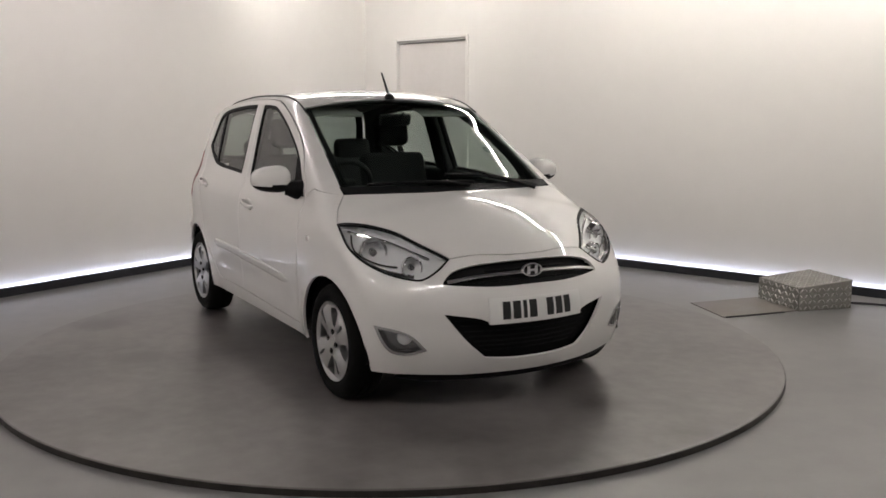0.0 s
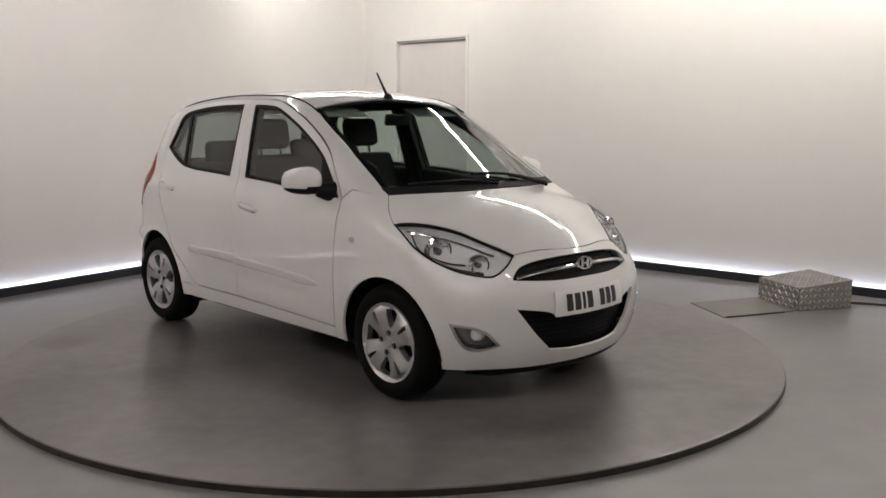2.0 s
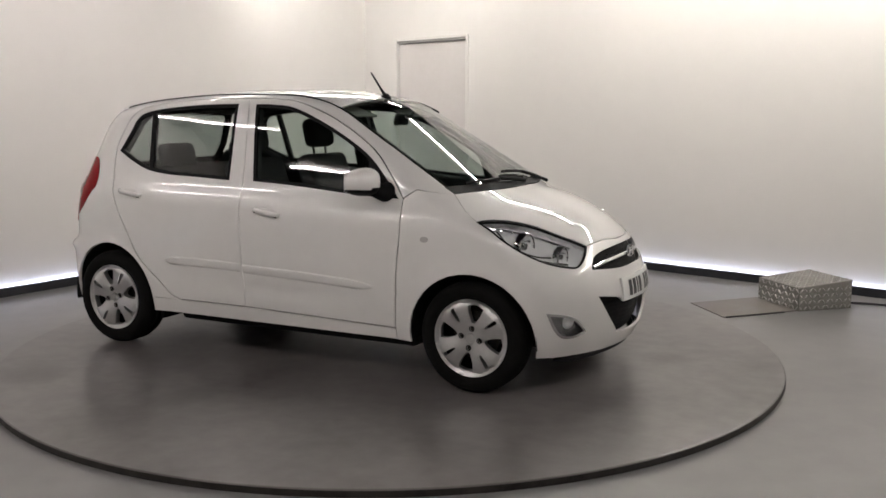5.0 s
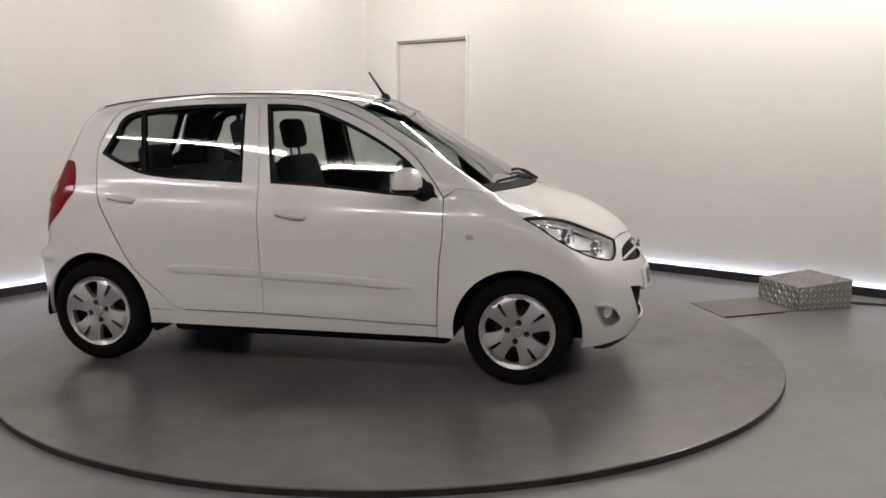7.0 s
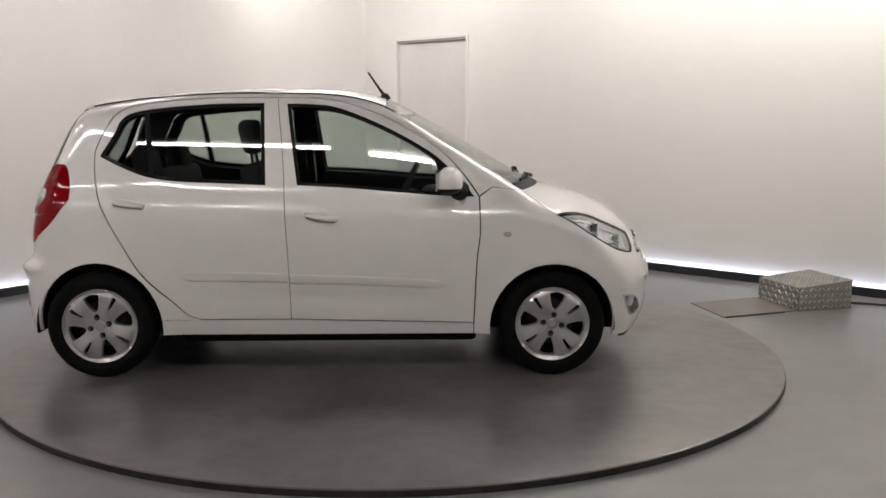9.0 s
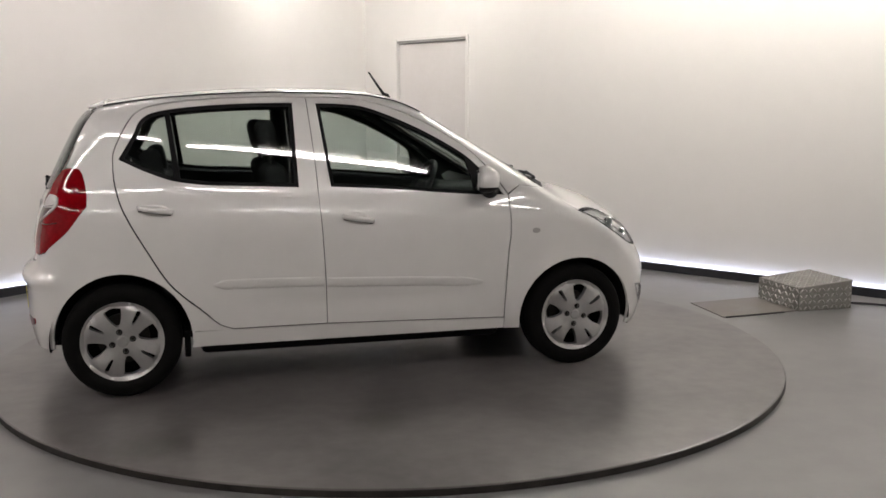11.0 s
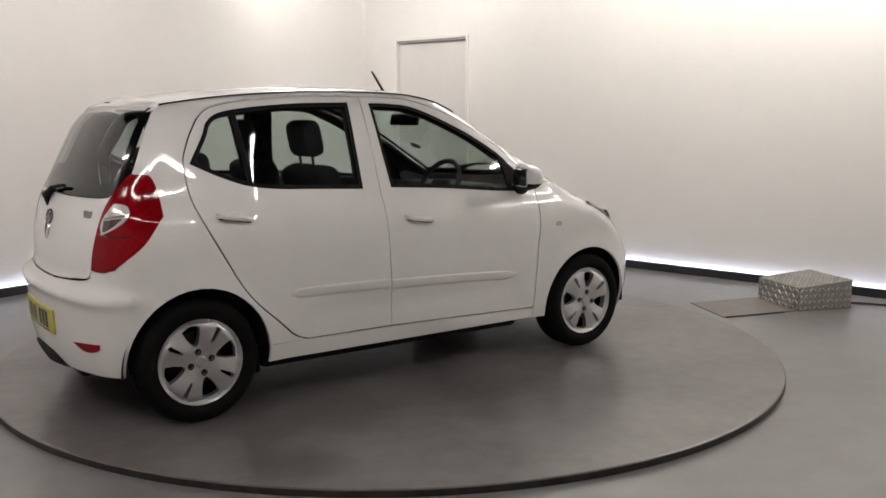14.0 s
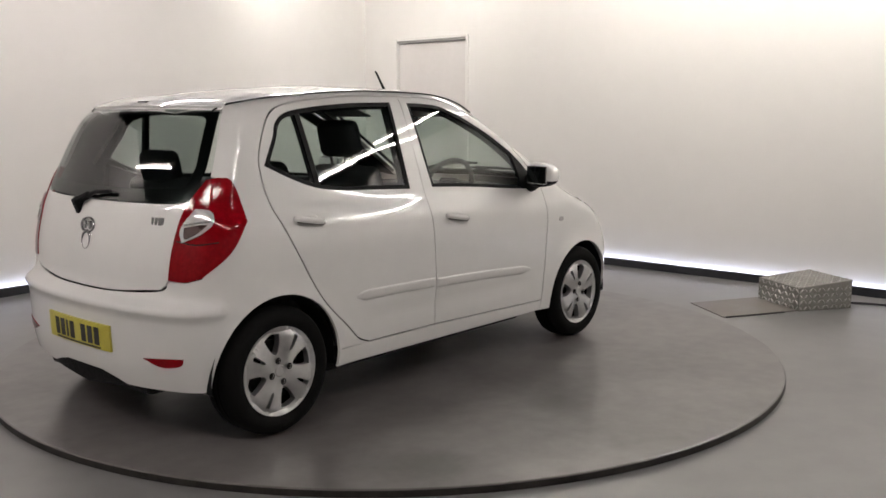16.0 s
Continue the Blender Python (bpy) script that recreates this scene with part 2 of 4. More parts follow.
# ---- the car's skin: one smooth closed form, on which every panel is cut ----
def table(xs, ys, soft):
    """A smoothed curve through (x, y), as a function of arrays."""
    g = np.linspace(-3, 3, 6001)
    slope0, slope1 = (ys[1] - ys[0]) / (xs[1] - xs[0]), (ys[-1] - ys[-2]) / (xs[-1] - xs[-2])
    xa, ya = np.array(xs, float), np.array(ys, float)
    h, d = np.diff(xa), np.diff(ya) / np.diff(xa)
    w1, w2 = 2 * h[1:] + h[:-1], h[1:] + 2 * h[:-1]
    same = d[1:] * d[:-1] > 0
    mid = np.where(same, (w1 + w2) / (w1 / np.where(same, d[:-1], 1) + w2 / np.where(same, d[1:], 1)), 0)
    m = np.concatenate([[d[0]], mid, [d[-1]]])
    i = np.clip(np.searchsorted(xa, g) - 1, 0, len(h) - 1)
    u = np.clip((g - xa[i]) / h[i], 0, 1)
    v = (ya[i] * (1 + 2 * u) * (1 - u) ** 2 + ya[i + 1] * u * u * (3 - 2 * u) + h[i] * (m[i] * u * (1 - u) ** 2 - m[i + 1] * u * u * (1 - u)))
    v = np.where(g < xs[0], ys[0] + slope0 * (g - xs[0]), np.where(g > xs[-1], ys[-1] + slope1 * (g - xs[-1]), v))
    k = np.arange(-int(3 * soft * 1000), int(3 * soft * 1000) + 1) / 1000
    w = np.exp(-0.5 * (k / soft) ** 2)
    v = np.convolve(np.pad(v, len(k) // 2, mode="reflect", reflect_type="odd"), w / w.sum(), "valid")
    return lambda q: np.interp(q, g, v)


WIDTH = table([0.15, 0.22, 0.30, 0.45, 0.60, 0.75, 0.86, 0.93, 0.985, 1.03, 1.15, 1.30, 1.44, 1.55],
              [0.735, 0.760, 0.776, 0.789, 0.795, 0.795, 0.786, 0.764, 0.738, 0.7255, 0.692, 0.650, 0.606, 0.568], 0.018)
CROWN = table([-1.7, -1.3, -0.9, -0.4, 0.0, 0.2, 0.30, 0.60, 0.90, 1.10, 1.18, 1.30, 1.45, 1.60, 1.70, 1.76, 1.84],
              [1.335, 1.448, 1.505, 1.533, 1.528, 1.502, 1.473, 1.315, 1.142, 1.028, 0.99, 0.962, 0.915, 0.842, 0.772, 0.715, 0.60], 0.03)
ARCH = table([-1.7, -0.5, 0.2, 0.5, 1.1, 1.3, 1.6, 1.8], [0.14, 0.12, 0.14, 0.20, 0.20, 0.22, 0.50, 0.6], 0.05)
NOSE = table([0.1, 0.18, 0.25, 0.35, 0.50, 0.60, 0.66, 0.72, 0.80, 0.9], [1.74, 1.78, 1.815, 1.84, 1.845, 1.825, 1.808, 1.785, 1.74, 1.66], 0.02)
TAIL = table([0.15, 0.25, 0.35, 0.46, 0.545, 0.580, 0.598, 0.625, 0.66, 0.75, 0.95, 1.02, 1.40, 1.5], [-1.64, -1.67, -1.69, -1.696, -1.700, -1.718, -1.712, -1.672, -1.655, -1.65, -1.605, -1.575, -1.385, -1.33], 0.007)


def smax(a, b, k):
    h = np.maximum(k - np.abs(a - b), 0) / k
    return np.maximum(a, b) + h * h * k * 0.25


def skin(p):
    """Below zero inside the car, above zero outside."""
    x, y, z = p[..., 0], np.abs(p[..., 1]), p[..., 2]
    # the shoulder falls towards the front, like the window line
    fall = 0.026 * np.clip(x + 0.2, -1.0, 1.0) * np.clip((z - 0.5) / 0.3, 0, 1) * np.clip((1.06 - z) / 0.14, 0, 1)
    w = WIDTH(z + fall) - 0.10 * np.maximum(x - 0.95, 0) ** 2 - 0.10 * np.maximum(-0.85 - x, 0) ** 2 - 0.03 * np.maximum(x - 0.2, 0) * np.maximum(z - 1.0, 0)
    for cx in (1.19, -1.19):
        r = np.hypot(x - cx, z - 0.28)
        w = w + 0.012 * np.exp(-((r - 0.325) / 0.06) ** 2)
    w = w - 0.007 * np.exp(-((z - 0.43) / 0.05) ** 2) * np.clip((0.75 - np.abs(x + 0.05)) / 0.2, 0, 1)
    # the bumper's ledge runs round to the wheel arch
    w = w + 0.009 * np.exp(-((z - 0.583) / 0.022) ** 2) * np.clip((-1.36 - x) / 0.12, 0, 1)
    side = (y - w) * 0.97
    slope = (CROWN(x + 0.01) - CROWN(x - 0.01)) / 0.02
    top = (z - CROWN(x) + ARCH(x) * y * y) / np.sqrt(1 + slope * slope)
    front = (x - NOSE(z) + 0.475 * y * y) * 0.85
    back = (TAIL(z) + 0.16 * y * y + 0.16 * y ** 4 - x) * 0.9
    f = smax(side, top, 0.07)
    f = smax(f, front, 0.10)
    return smax(f, back, 0.095)


def rays(family, q):
    """Start and way of the rays that carry 2D places of a family onto the skin. side: x, z. top: x, y. front and rear: degrees round an upright axis, z."""
    q = np.asarray(q, float)
    a, b = q[:, 0], q[:, 1]
    o = np.zeros_like(a)
    if family == "side":
        return np.stack([a, o - 1.1, b], -1), np.stack([o, o + 1, o], -1), 1.05
    if family == "top":
        return np.stack([a, b, o + 1.8], -1), np.stack([o, o, o - 1], -1), 1.5
    s = 1 if family == "front" else -1
    c, n = np.cos(np.radians(a)), np.sin(np.radians(a))
    return np.stack([s * (0.75 + 1.4 * c), 1.4 * n, b], -1), np.stack([-s * c, -n, o], -1), 1.38


def onto(family, q):
    start, way, far = rays(family, q)
    ds = np.linspace(0, far, 160)
    f = skin(start[:, None] + way[:, None] * ds[None, :, None])
    hit = f < 0
    i = np.where(hit.any(1), hit.argmax(1), f.argmin(1))
    lo, hi = ds[np.maximum(i - 1, 0)], ds[i]
    for _ in range(16):
        m = (lo + hi) / 2
        into = skin(start + way * m[:, None]) < 0
        lo, hi = np.where(into, lo, m), np.where(into, m, hi)
    return start + way * hi[:, None]


def flat(family, p):
    """3D places back to a family's 2D."""
    p = np.asarray(p)
    if family == "side":
        return [tuple(q) for q in p[:, [0, 2]]]
    if family == "top":
        return [tuple(q) for q in p[:, :2]]
    s = 1 if family == "front" else -1
    return [tuple(q) for q in np.stack([np.degrees(np.arctan2(p[:, 1], s * p[:, 0] - 0.75)), p[:, 2]], -1)]


def recast(curve, old, to):
    return flat(to, onto(old, curve))


def normals(p):
    e = 1e-3
    n = np.stack([skin(p + np.eye(3)[i] * e) - skin(p - np.eye(3)[i] * e) for i in range(3)], -1)
    return n / np.maximum(np.linalg.norm(n, axis=1, keepdims=True), 1e-9)


def panel(name, family, outline, mat, parent, label="", holes=(), step=0.035, lift=0.0, fold=0.014, both=True, dent=None):
    """A panel cut from the skin, its edges folded inwards. both: also its mirror image on the other side. Returns the objects."""
    unit = (1.0, 1.0) if family in ("side", "top") else (0.0165, 1.0)
    q, faces = fill(outline, [list(h) for h in holes], step, np.array(unit))
    p = onto(family, q)
    n = normals(p)
    p = p + n * lift
    if dent is not None:
        p = p - n * dent(p)[:, None]
    count = {}
    for f in faces:
        for a, b in zip(f, f[1:] + f[:1]):
            count[(a, b)] = count.get((a, b), 0) + 1
    rim = [(a, b) for a, b in count if (b, a) not in count]
    made = []
    for s in ((1, -1) if both else (1,)):
        co = [list(v) for v in p]
        no = [list(v) for v in n]
        tri = [tuple(f) for f in faces]
        if fold:
            back = {}
            for a, b in rim:
                for k in (a, b):
                    if k not in back:
                        back[k] = len(co)
                        co += [list(p[k]), list(p[k] - n[k] * fold)]
                        no += [list(n[k]), list(n[k])]
                tri.append((b, a, back[a] + 1, back[b] + 1))
        co, no = np.array(co), np.array(no)
        co[:, 1] *= s
        no[:, 1] *= s
        # faces wound to look outwards
        f0 = np.array(faces)
        up = np.sum(np.cross(co[f0[:, 1]] - co[f0[:, 0]], co[f0[:, 2]] - co[f0[:, 0]]) * no[f0[:, 0]]) > 0
        if not up:
            tri = [t[::-1] for t in tri]
        me = bpy.data.meshes.new(name)
        me.from_pydata([tuple(v) for v in co], [], tri)
        me.polygons.foreach_set("use_smooth", [True] * len(tri))
        me.update()
        flatn = np.zeros((len(me.loops), 3))
        li = np.array([l.vertex_index for l in me.loops])
        flatn[:] = no[li]
        k = len(faces) * 3
        flatn[k:] = np.repeat(np.array([tuple(me.polygons[i].normal) for i in range(len(faces), len(tri))]).reshape(-1, 3), 4, axis=0) if len(tri) > len(faces) else flatn[k:]
        me.normals_split_custom_set([tuple(v) for v in flatn])
        me.materials.append(mat)
        ob = new(name, me)
        ob.parent = parent
        if label:
            ob["label"] = label
        made.append(ob)
    return made


def mirrored(curve):
    """A half outline from the middle line outwards, closed with its mirror image."""
    return join(curve, [(-a, b) for a, b in curve[::-1]])


def mirrored_top(curve):
    return join(curve, [(a, -b) for a, b in curve[::-1]])


# ---- the room ----
CORNER = Vector((-0.315, 5.342))
RIGHT = Vector((math.cos(radians(-44.2)), math.sin(radians(-44.2))))
LEFT = Vector((-math.cos(radians(52.5)), -math.sin(radians(52.5))))
GROUND = -0.034
TOP = 3.05
SPAN_R, SPAN_L = 9.6, 9.6
END_R, END_L = CORNER + RIGHT * SPAN_R, CORNER + LEFT * SPAN_L
FAR = END_R + LEFT * SPAN_L


def along(a, d):
    """Axes of a wall that starts at a and runs along d: x along it, y out of the room, z up."""
    out = Vector((-d.y, d.x))
    if out.dot(Vector((0, 0)) - a) > 0:
        out = -out
    m = Matrix(((d.x, out.x, 0, a.x), (d.y, out.y, 0, a.y), (0, 0, 1, 0), (0, 0, 0, 1)))
    return m


def wall(name, a, d, length, label, opening=None, mat=WALLS):
    """A thick wall; opening (from, to, height) goes right through it."""
    bm = bmesh.new()
    spans = [(-0.2, length + 0.2, GROUND - 0.1, TOP + 0.2)] if not opening else [
        (-0.2, opening[0], GROUND - 0.1, TOP + 0.2), (opening[1], length + 0.2, GROUND - 0.1, TOP + 0.2), (opening[0], opening[1], opening[2], TOP + 0.2)]
    for x0, x1, z0, z1 in spans:
        box(bm, (x0, 0, z0), (x1, 0.16, z1))
    ob = part(name, bm, mat)
    ob.matrix_world = along(a, d)
    return tagged(ob, label, "wall", kind="structure")


MR, ML = along(CORNER, RIGHT), along(CORNER, LEFT)
DOOR = (0.453, 1.517, 2.204)
wall("wall_east", CORNER, RIGHT, SPAN_R, "plain off-white painted wall with a flush door", DOOR)
wall("wall_north", CORNER, LEFT, SPAN_L, "plain off-white painted wall lit from a low strip")
# two walls out of view, added to close the room and hold back light
wall("wall_south", END_R, LEFT, SPAN_L, "plain unseen wall, greyed to dim reflections", mat=FARWALLS)
wall("wall_west", END_L, RIGHT, SPAN_R, "plain unseen wall, greyed to dim reflections", mat=FARWALLS)

bm = bmesh.new()
quad = [CORNER, END_R, FAR, END_L]
bm.faces.new([bm.verts.new((q.x, q.y, GROUND)) for q in quad][::-1])
bmesh.ops.recalc_face_normals(bm, faces=bm.faces)
tagged(part("floor", bm, FLOOR), "smooth grey painted studio floor with a dull sheen", "floor", kind="structure")
bm = bmesh.new()
bm.faces.new([bm.verts.new((q.x, q.y, TOP)) for q in quad])
bmesh.ops.solidify(bm, geom=bm.faces[:], thickness=-0.1)
tagged(part("ceiling", bm, CEILING), "plain white painted ceiling", "ceiling", kind="structure")

for name, m, n in (("baseboard", ML, SPAN_L), ("baseboard", MR, SPAN_R)):
    bm = bmesh.new()
    x0 = 0.04
    box(bm, (x0, -0.062, GROUND), (n - 0.1, -0.034, GROUND + 0.071), 0.004)
    ob = part(name, bm, KERB)
    ob.matrix_world = m
    tagged(ob, "low black kerb hiding a light strip along the wall", "skirting", kind="structure")
    bm = bmesh.new()
    box(bm, (x0, -0.030, GROUND + 0.03), (n - 0.1, -0.012, GROUND + 0.05), 0.004)
    ob = part("light_strip", bm, STRIPGLOW)
    ob.matrix_world = m
    tagged(ob, "cold white lit strip behind the black kerb", "light strip", group="wall light strips")

# flush door in the wall with its frame
door = tagged(new("door_1"), "closed pale flush door in a white frame", "door", kind="structure")
door.matrix_world = MR
bm = bmesh.new()
box(bm, (DOOR[0] + 0.06, 0.035, GROUND), (DOOR[1] - 0.012, 0.075, DOOR[2] - 0.055), 0.003)
part("door_leaf", bm, DOORPAINT, door, "pale grey flush leaf")
for nm, lo, hi in (("door_jamb", (DOOR[0], -0.012, GROUND), (DOOR[0] + 0.055, 0.1, DOOR[2])), ("door_jamb", (DOOR[1] - 0.008, -0.012, GROUND), (DOOR[1] + 0.03, 0.1, DOOR[2])),
                   ("door_head", (DOOR[0] + 0.056, -0.010, DOOR[2] - 0.022), (DOOR[1] - 0.009, 0.1, DOOR[2]))):
    bm = bmesh.new()
    box(bm, lo, hi, 0.004)
    part(nm, bm, WALLS, door)
# strip under the door head; the gap's shade is in its grey colour
bm = bmesh.new()
box(bm, (DOOR[0] + 0.057, 0.0, DOOR[2] - 0.05), (DOOR[1] - 0.01, 0.09, DOOR[2] - 0.024), 0.002)
part("door_gap_strip", bm, LINE, door, "grey strip for the shadow gap over the leaf")


def tube_lamp(m, length, glow):
    lamp = tagged(new("ceiling_light"), "long lit fluorescent batten fixed under the ceiling", "ceiling light", group="ceiling tube lights")
    lamp.matrix_world = m
    bm = bmesh.new()
    box(bm, (-length / 2, -0.03, -0.05), (length / 2, 0.03, 0.0), 0.006)
    part("housing", bm, CEILING, lamp)
    bm = bmesh.new()
    rod(bm, [(-length / 2 + 0.03, 0, -0.085), (length / 2 - 0.03, 0, -0.085)], 0.018, 12)
    part("tube", bm, glow, lamp, "lit white tube")
    for x in (-length / 2 + 0.02, length / 2 - 0.02):
        bm = bmesh.new()
        box(bm, (x - 0.015, -0.03, -0.12), (x + 0.015, 0.03, -0.045), 0.004)
        part("end_cap", bm, CEILING, lamp)
    return lamp


# a ring of battens round the turntable
for x, y, rz, n, glow in ((1.75, 1.75, -47, 2.4, TUBEGLOW), (3.75, 0.25, -44, 2.6, TUBEGLOW), (-0.2, 3.5, 0, 2.0, TUBEGLOW), (5.0, -0.95, 100, 1.7, TUBEGLOW),
                          (-1.7, 1.1, 50, 2.2, ROSEGLOW), (-4.6, -0.9, -50, 2.0, ROSEGLOW), (-3.9, -2.8, -30, 2.3, DIMGLOW),
                          (-1.75, -3.75, -6, 2.0, DIMGLOW), (0.75, -3.95, 0, 2.4, DIMGLOW), (2.45, -3.1, -41, 1.3, DIMGLOW)):
    tube_lamp(pose(x, y, TOP, 0, 0, rz), n, glow)

# turntable: a disc on the floor with a dark steel edge
RADIUS = 2.258
turntable = tagged(new("turntable"), "large round grey turntable with a dark steel edge", "turntable")
bm = bmesh.new()
lathe(bm, [(0.0, 0.0), (0.6, 0.0), (1.2, 0.0), (1.8, 0.0), (RADIUS - 0.006, 0.0), (RADIUS - 0.001, -0.002), (RADIUS, -0.006)], 160, "z")
part("deck", bm, DISC, turntable, "scuffed grey painted deck")
bm = bmesh.new()
lathe(bm, [(RADIUS - 0.02, -0.006), (RADIUS + 0.001, -0.006), (RADIUS + 0.001, GROUND + 0.001)], 160, "z")
part("edge", bm, RIM, turntable, "dark steel edge band")


# ---- the car ----
car = tagged(new("car"), "small white five-door hatchback standing on the turntable", "car")

def shrink(loop, d, unit=(1.0, 1.0)):
    """A closed outline moved inwards by d metres."""
    p = np.array(loop) * unit
    area = 0.5 * np.sum(p[:, 0] * np.roll(p[:, 1], -1) - np.roll(p[:, 0], -1) * p[:, 1])
    a, b = p - np.roll(p, 1, 0), np.roll(p, -1, 0) - p
    a /= np.maximum(np.linalg.norm(a, axis=1, keepdims=True), 1e-9)
    b /= np.maximum(np.linalg.norm(b, axis=1, keepdims=True), 1e-9)
    n = np.stack([-(a + b)[:, 1], (a + b)[:, 0]], -1)
    n /= np.maximum(np.linalg.norm(n, axis=1, keepdims=True), 1e-9)
    k = 1 / np.maximum(np.abs(n[:, 0] * -a[:, 1] + n[:, 1] * a[:, 0]), 0.5)
    return [tuple(q) for q in (p + n * k[:, None] * d * np.sign(area)) / unit]


ROUND = (0.0165, 1.0)


# shared cutting lines, right side: x, z
SEAM_B = spline([(-0.255, 1.469), (-0.225, 1.15), (-0.21, 0.89), (-0.192, 0.55), (-0.187, 0.318)])
DOOR_F = spline([(0.771, 0.295), (0.786, 0.62), (0.802, 0.77), (0.800, 0.957)])
DOOR_AF = spline([(0.800, 0.957), (0.72, 1.068), (0.585, 1.205), (0.34, 1.352), (0.10, 1.442), (-0.08, 1.466), (-0.255, 1.469)])
DOOR_AR = spline([(-0.255, 1.469), (-0.55, 1.468), (-0.83, 1.450), (-1.00, 1.425), (-1.085, 1.39), (-1.14, 1.32), (-1.195, 1.20), (-1.20, 1.12)])
DOOR_R = spline([(-1.20, 1.12), (-1.192, 1.04), (-1.157, 0.922), (-1.06, 0.736), (-0.95, 0.557), (-0.80, 0.415), (-0.725, 0.345), (-0.66, 0.318)])
GLASS_F = join(spline([(-0.149, 1.017), (0.15, 1.0), (0.545, 0.967), (0.775, 0.958)]),
               spline([(0.775, 0.958), (0.677, 1.072), (0.549, 1.186), (0.318, 1.315), (0.07, 1.415), (-0.08, 1.436), (-0.206, 1.439)]),
               spline([(-0.206, 1.439), (-0.175, 1.2), (-0.149, 1.017)]))
GLASS_R = join(spline([(-0.312, 1.017), (-0.326, 1.442)]), spline([(-0.326, 1.442), (-0.6, 1.436), (-0.85, 1.417), (-1.01, 1.39), (-1.075, 1.345), (-1.10, 1.29), (-1.175, 1.165)]),
               spline([(-1.175, 1.165), (-1.05, 1.105), (-0.914, 1.057), (-0.75, 1.036), (-0.6, 1.03), (-0.312, 1.017)]))


def oval(cx, cz, rx, rz, a0, a1, n=20):
    return [(cx + rx * math.cos(radians(a0 + (a1 - a0) * i / n)), cz + rz * math.sin(radians(a0 + (a1 - a0) * i / n))) for i in range(n + 1)]


ARCH_F = oval(1.19, 0.275, 0.334, 0.334, 188, -12)          # from the sill over the top to the bumper
ARCH_R = oval(-1.184, 0.275, 0.328, 0.346, 184, -4)
ROOF_SIDE = [(0.315, -0.555), (0.0, -0.545), (-0.4, -0.545), (-0.8, -0.54), (-1.1, -0.525), (-1.30, -0.50)]   # x, y
SCREEN_SIDE = spline([(0.315, -0.555), (0.60, -0.585), (0.85, -0.61), (1.035, -0.63)])                          # x, y
BONNET_REAR = spline([(1.035, -0.63), (1.11, -0.42), (1.165, -0.2), (1.18, 0.0)])
BONNET_SIDE = spline([(1.035, -0.63), (1.12, -0.70), (1.205, -0.742)])
LAMP_UP = spline([(1.205, -0.742), (1.30, -0.65), (1.37, -0.585), (1.44, -0.525), (1.54, -0.46), (1.61, -0.41), (1.655, -0.375)], 4)
BONNET_FRONT = spline([(1.655, -0.375), (1.685, -0.26), (1.72, -0.11), (1.728, 0.0)])

lamp_up = recast(LAMP_UP, "top", "front")
lamp_low = spline([lamp_up[0], (-54.6, 0.82), (-50.3, 0.76), (-44.6, 0.70), (-38.2, 0.655), (-31.6, 0.632), (-28.7, 0.64), (-25.5, 0.675), lamp_up[-1]], 6)
FENDER_CUT = recast(lamp_low[:14], "front", "side")
seam_f = [FENDER_CUT[-1], (1.36, 0.66), (1.40, 0.53)]
arch_f_cut = [q for q in ARCH_F if q[0] < 1.395]
arch_f_rest = [q for q in ARCH_F if q[0] >= 1.395]
seam_f = spline([FENDER_CUT[-1], ((FENDER_CUT[-1][0] + arch_f_cut[-1][0]) / 2, (FENDER_CUT[-1][1] + arch_f_cut[-1][1]) / 2 + 0.01), arch_f_cut[-1]])

# doors
doors = {}
for name, outline, hole, nick in (("front_door", join(SEAM_B[::-1], DOOR_AF[::-1], DOOR_F[::-1], [(0.771, 0.295), (-0.187, 0.318)]), GLASS_F, "front"),
                                  ("rear_door", join(SEAM_B[::-1], DOOR_AR, DOOR_R, [(-0.66, 0.318), (-0.187, 0.318)]), GLASS_R, "rear")):
    # a hair of room between neighbours
    doors[name] = panel(name, "side", shrink(outline, 0.002), PAINT, car, "white door with framed window", [hole], 0.035)

fender = panel("front_fender", "side", join(recast(BONNET_SIDE, "top", "side"), FENDER_CUT, seam_f, arch_f_cut[::-1], [(0.855, 0.232), (0.775, 0.232), (0.775, 0.295)],
                                            [(a + 0.004, b) for a, b in DOOR_F], [(0.87, 1.005)]), PAINT, car)
sill = panel("sill", "side", join([(0.771, 0.289), (0.771, 0.234), (-0.862, 0.234)], [(-0.857, 0.25), (-0.85, 0.312), (-0.66, 0.312), (-0.187, 0.312)]), PAINT, car)
roof_line = recast(spline(ROOF_SIDE), "top", "side")
screen_line = recast(SCREEN_SIDE, "top", "side")
WIN_SIDE = [(-45.5, 1.405), (-44.5, 1.30), (-43, 1.17), (-41.5, 1.115)]       # rear window's side, degrees and z
TAILLAMP = join(spline([(-42.5, 1.115), (-46, 1.124), (-49.0, 1.10), (-52.4, 0.945)], 6), spline([(-52.4, 0.945), (-48.6, 0.825), (-42.3, 0.728)], 6),
                spline([(-42.3, 0.728), (-38, 0.708), (-33.7, 0.711)], 4), spline([(-33.7, 0.711), (-35.0, 0.86), (-37.5, 1.0), (-42.5, 1.115)], 6))
lamp_edge = [q for q in TAILLAMP[:31]]
quarter_rear = recast(spline([(-45.5, 1.405), (-45, 1.30), (-44, 1.17), (-43.5, 1.13)], 4) + lamp_edge[4:], "rear", "side")
arch_r_cut = [q for q in ARCH_R if q[0] > -1.455]
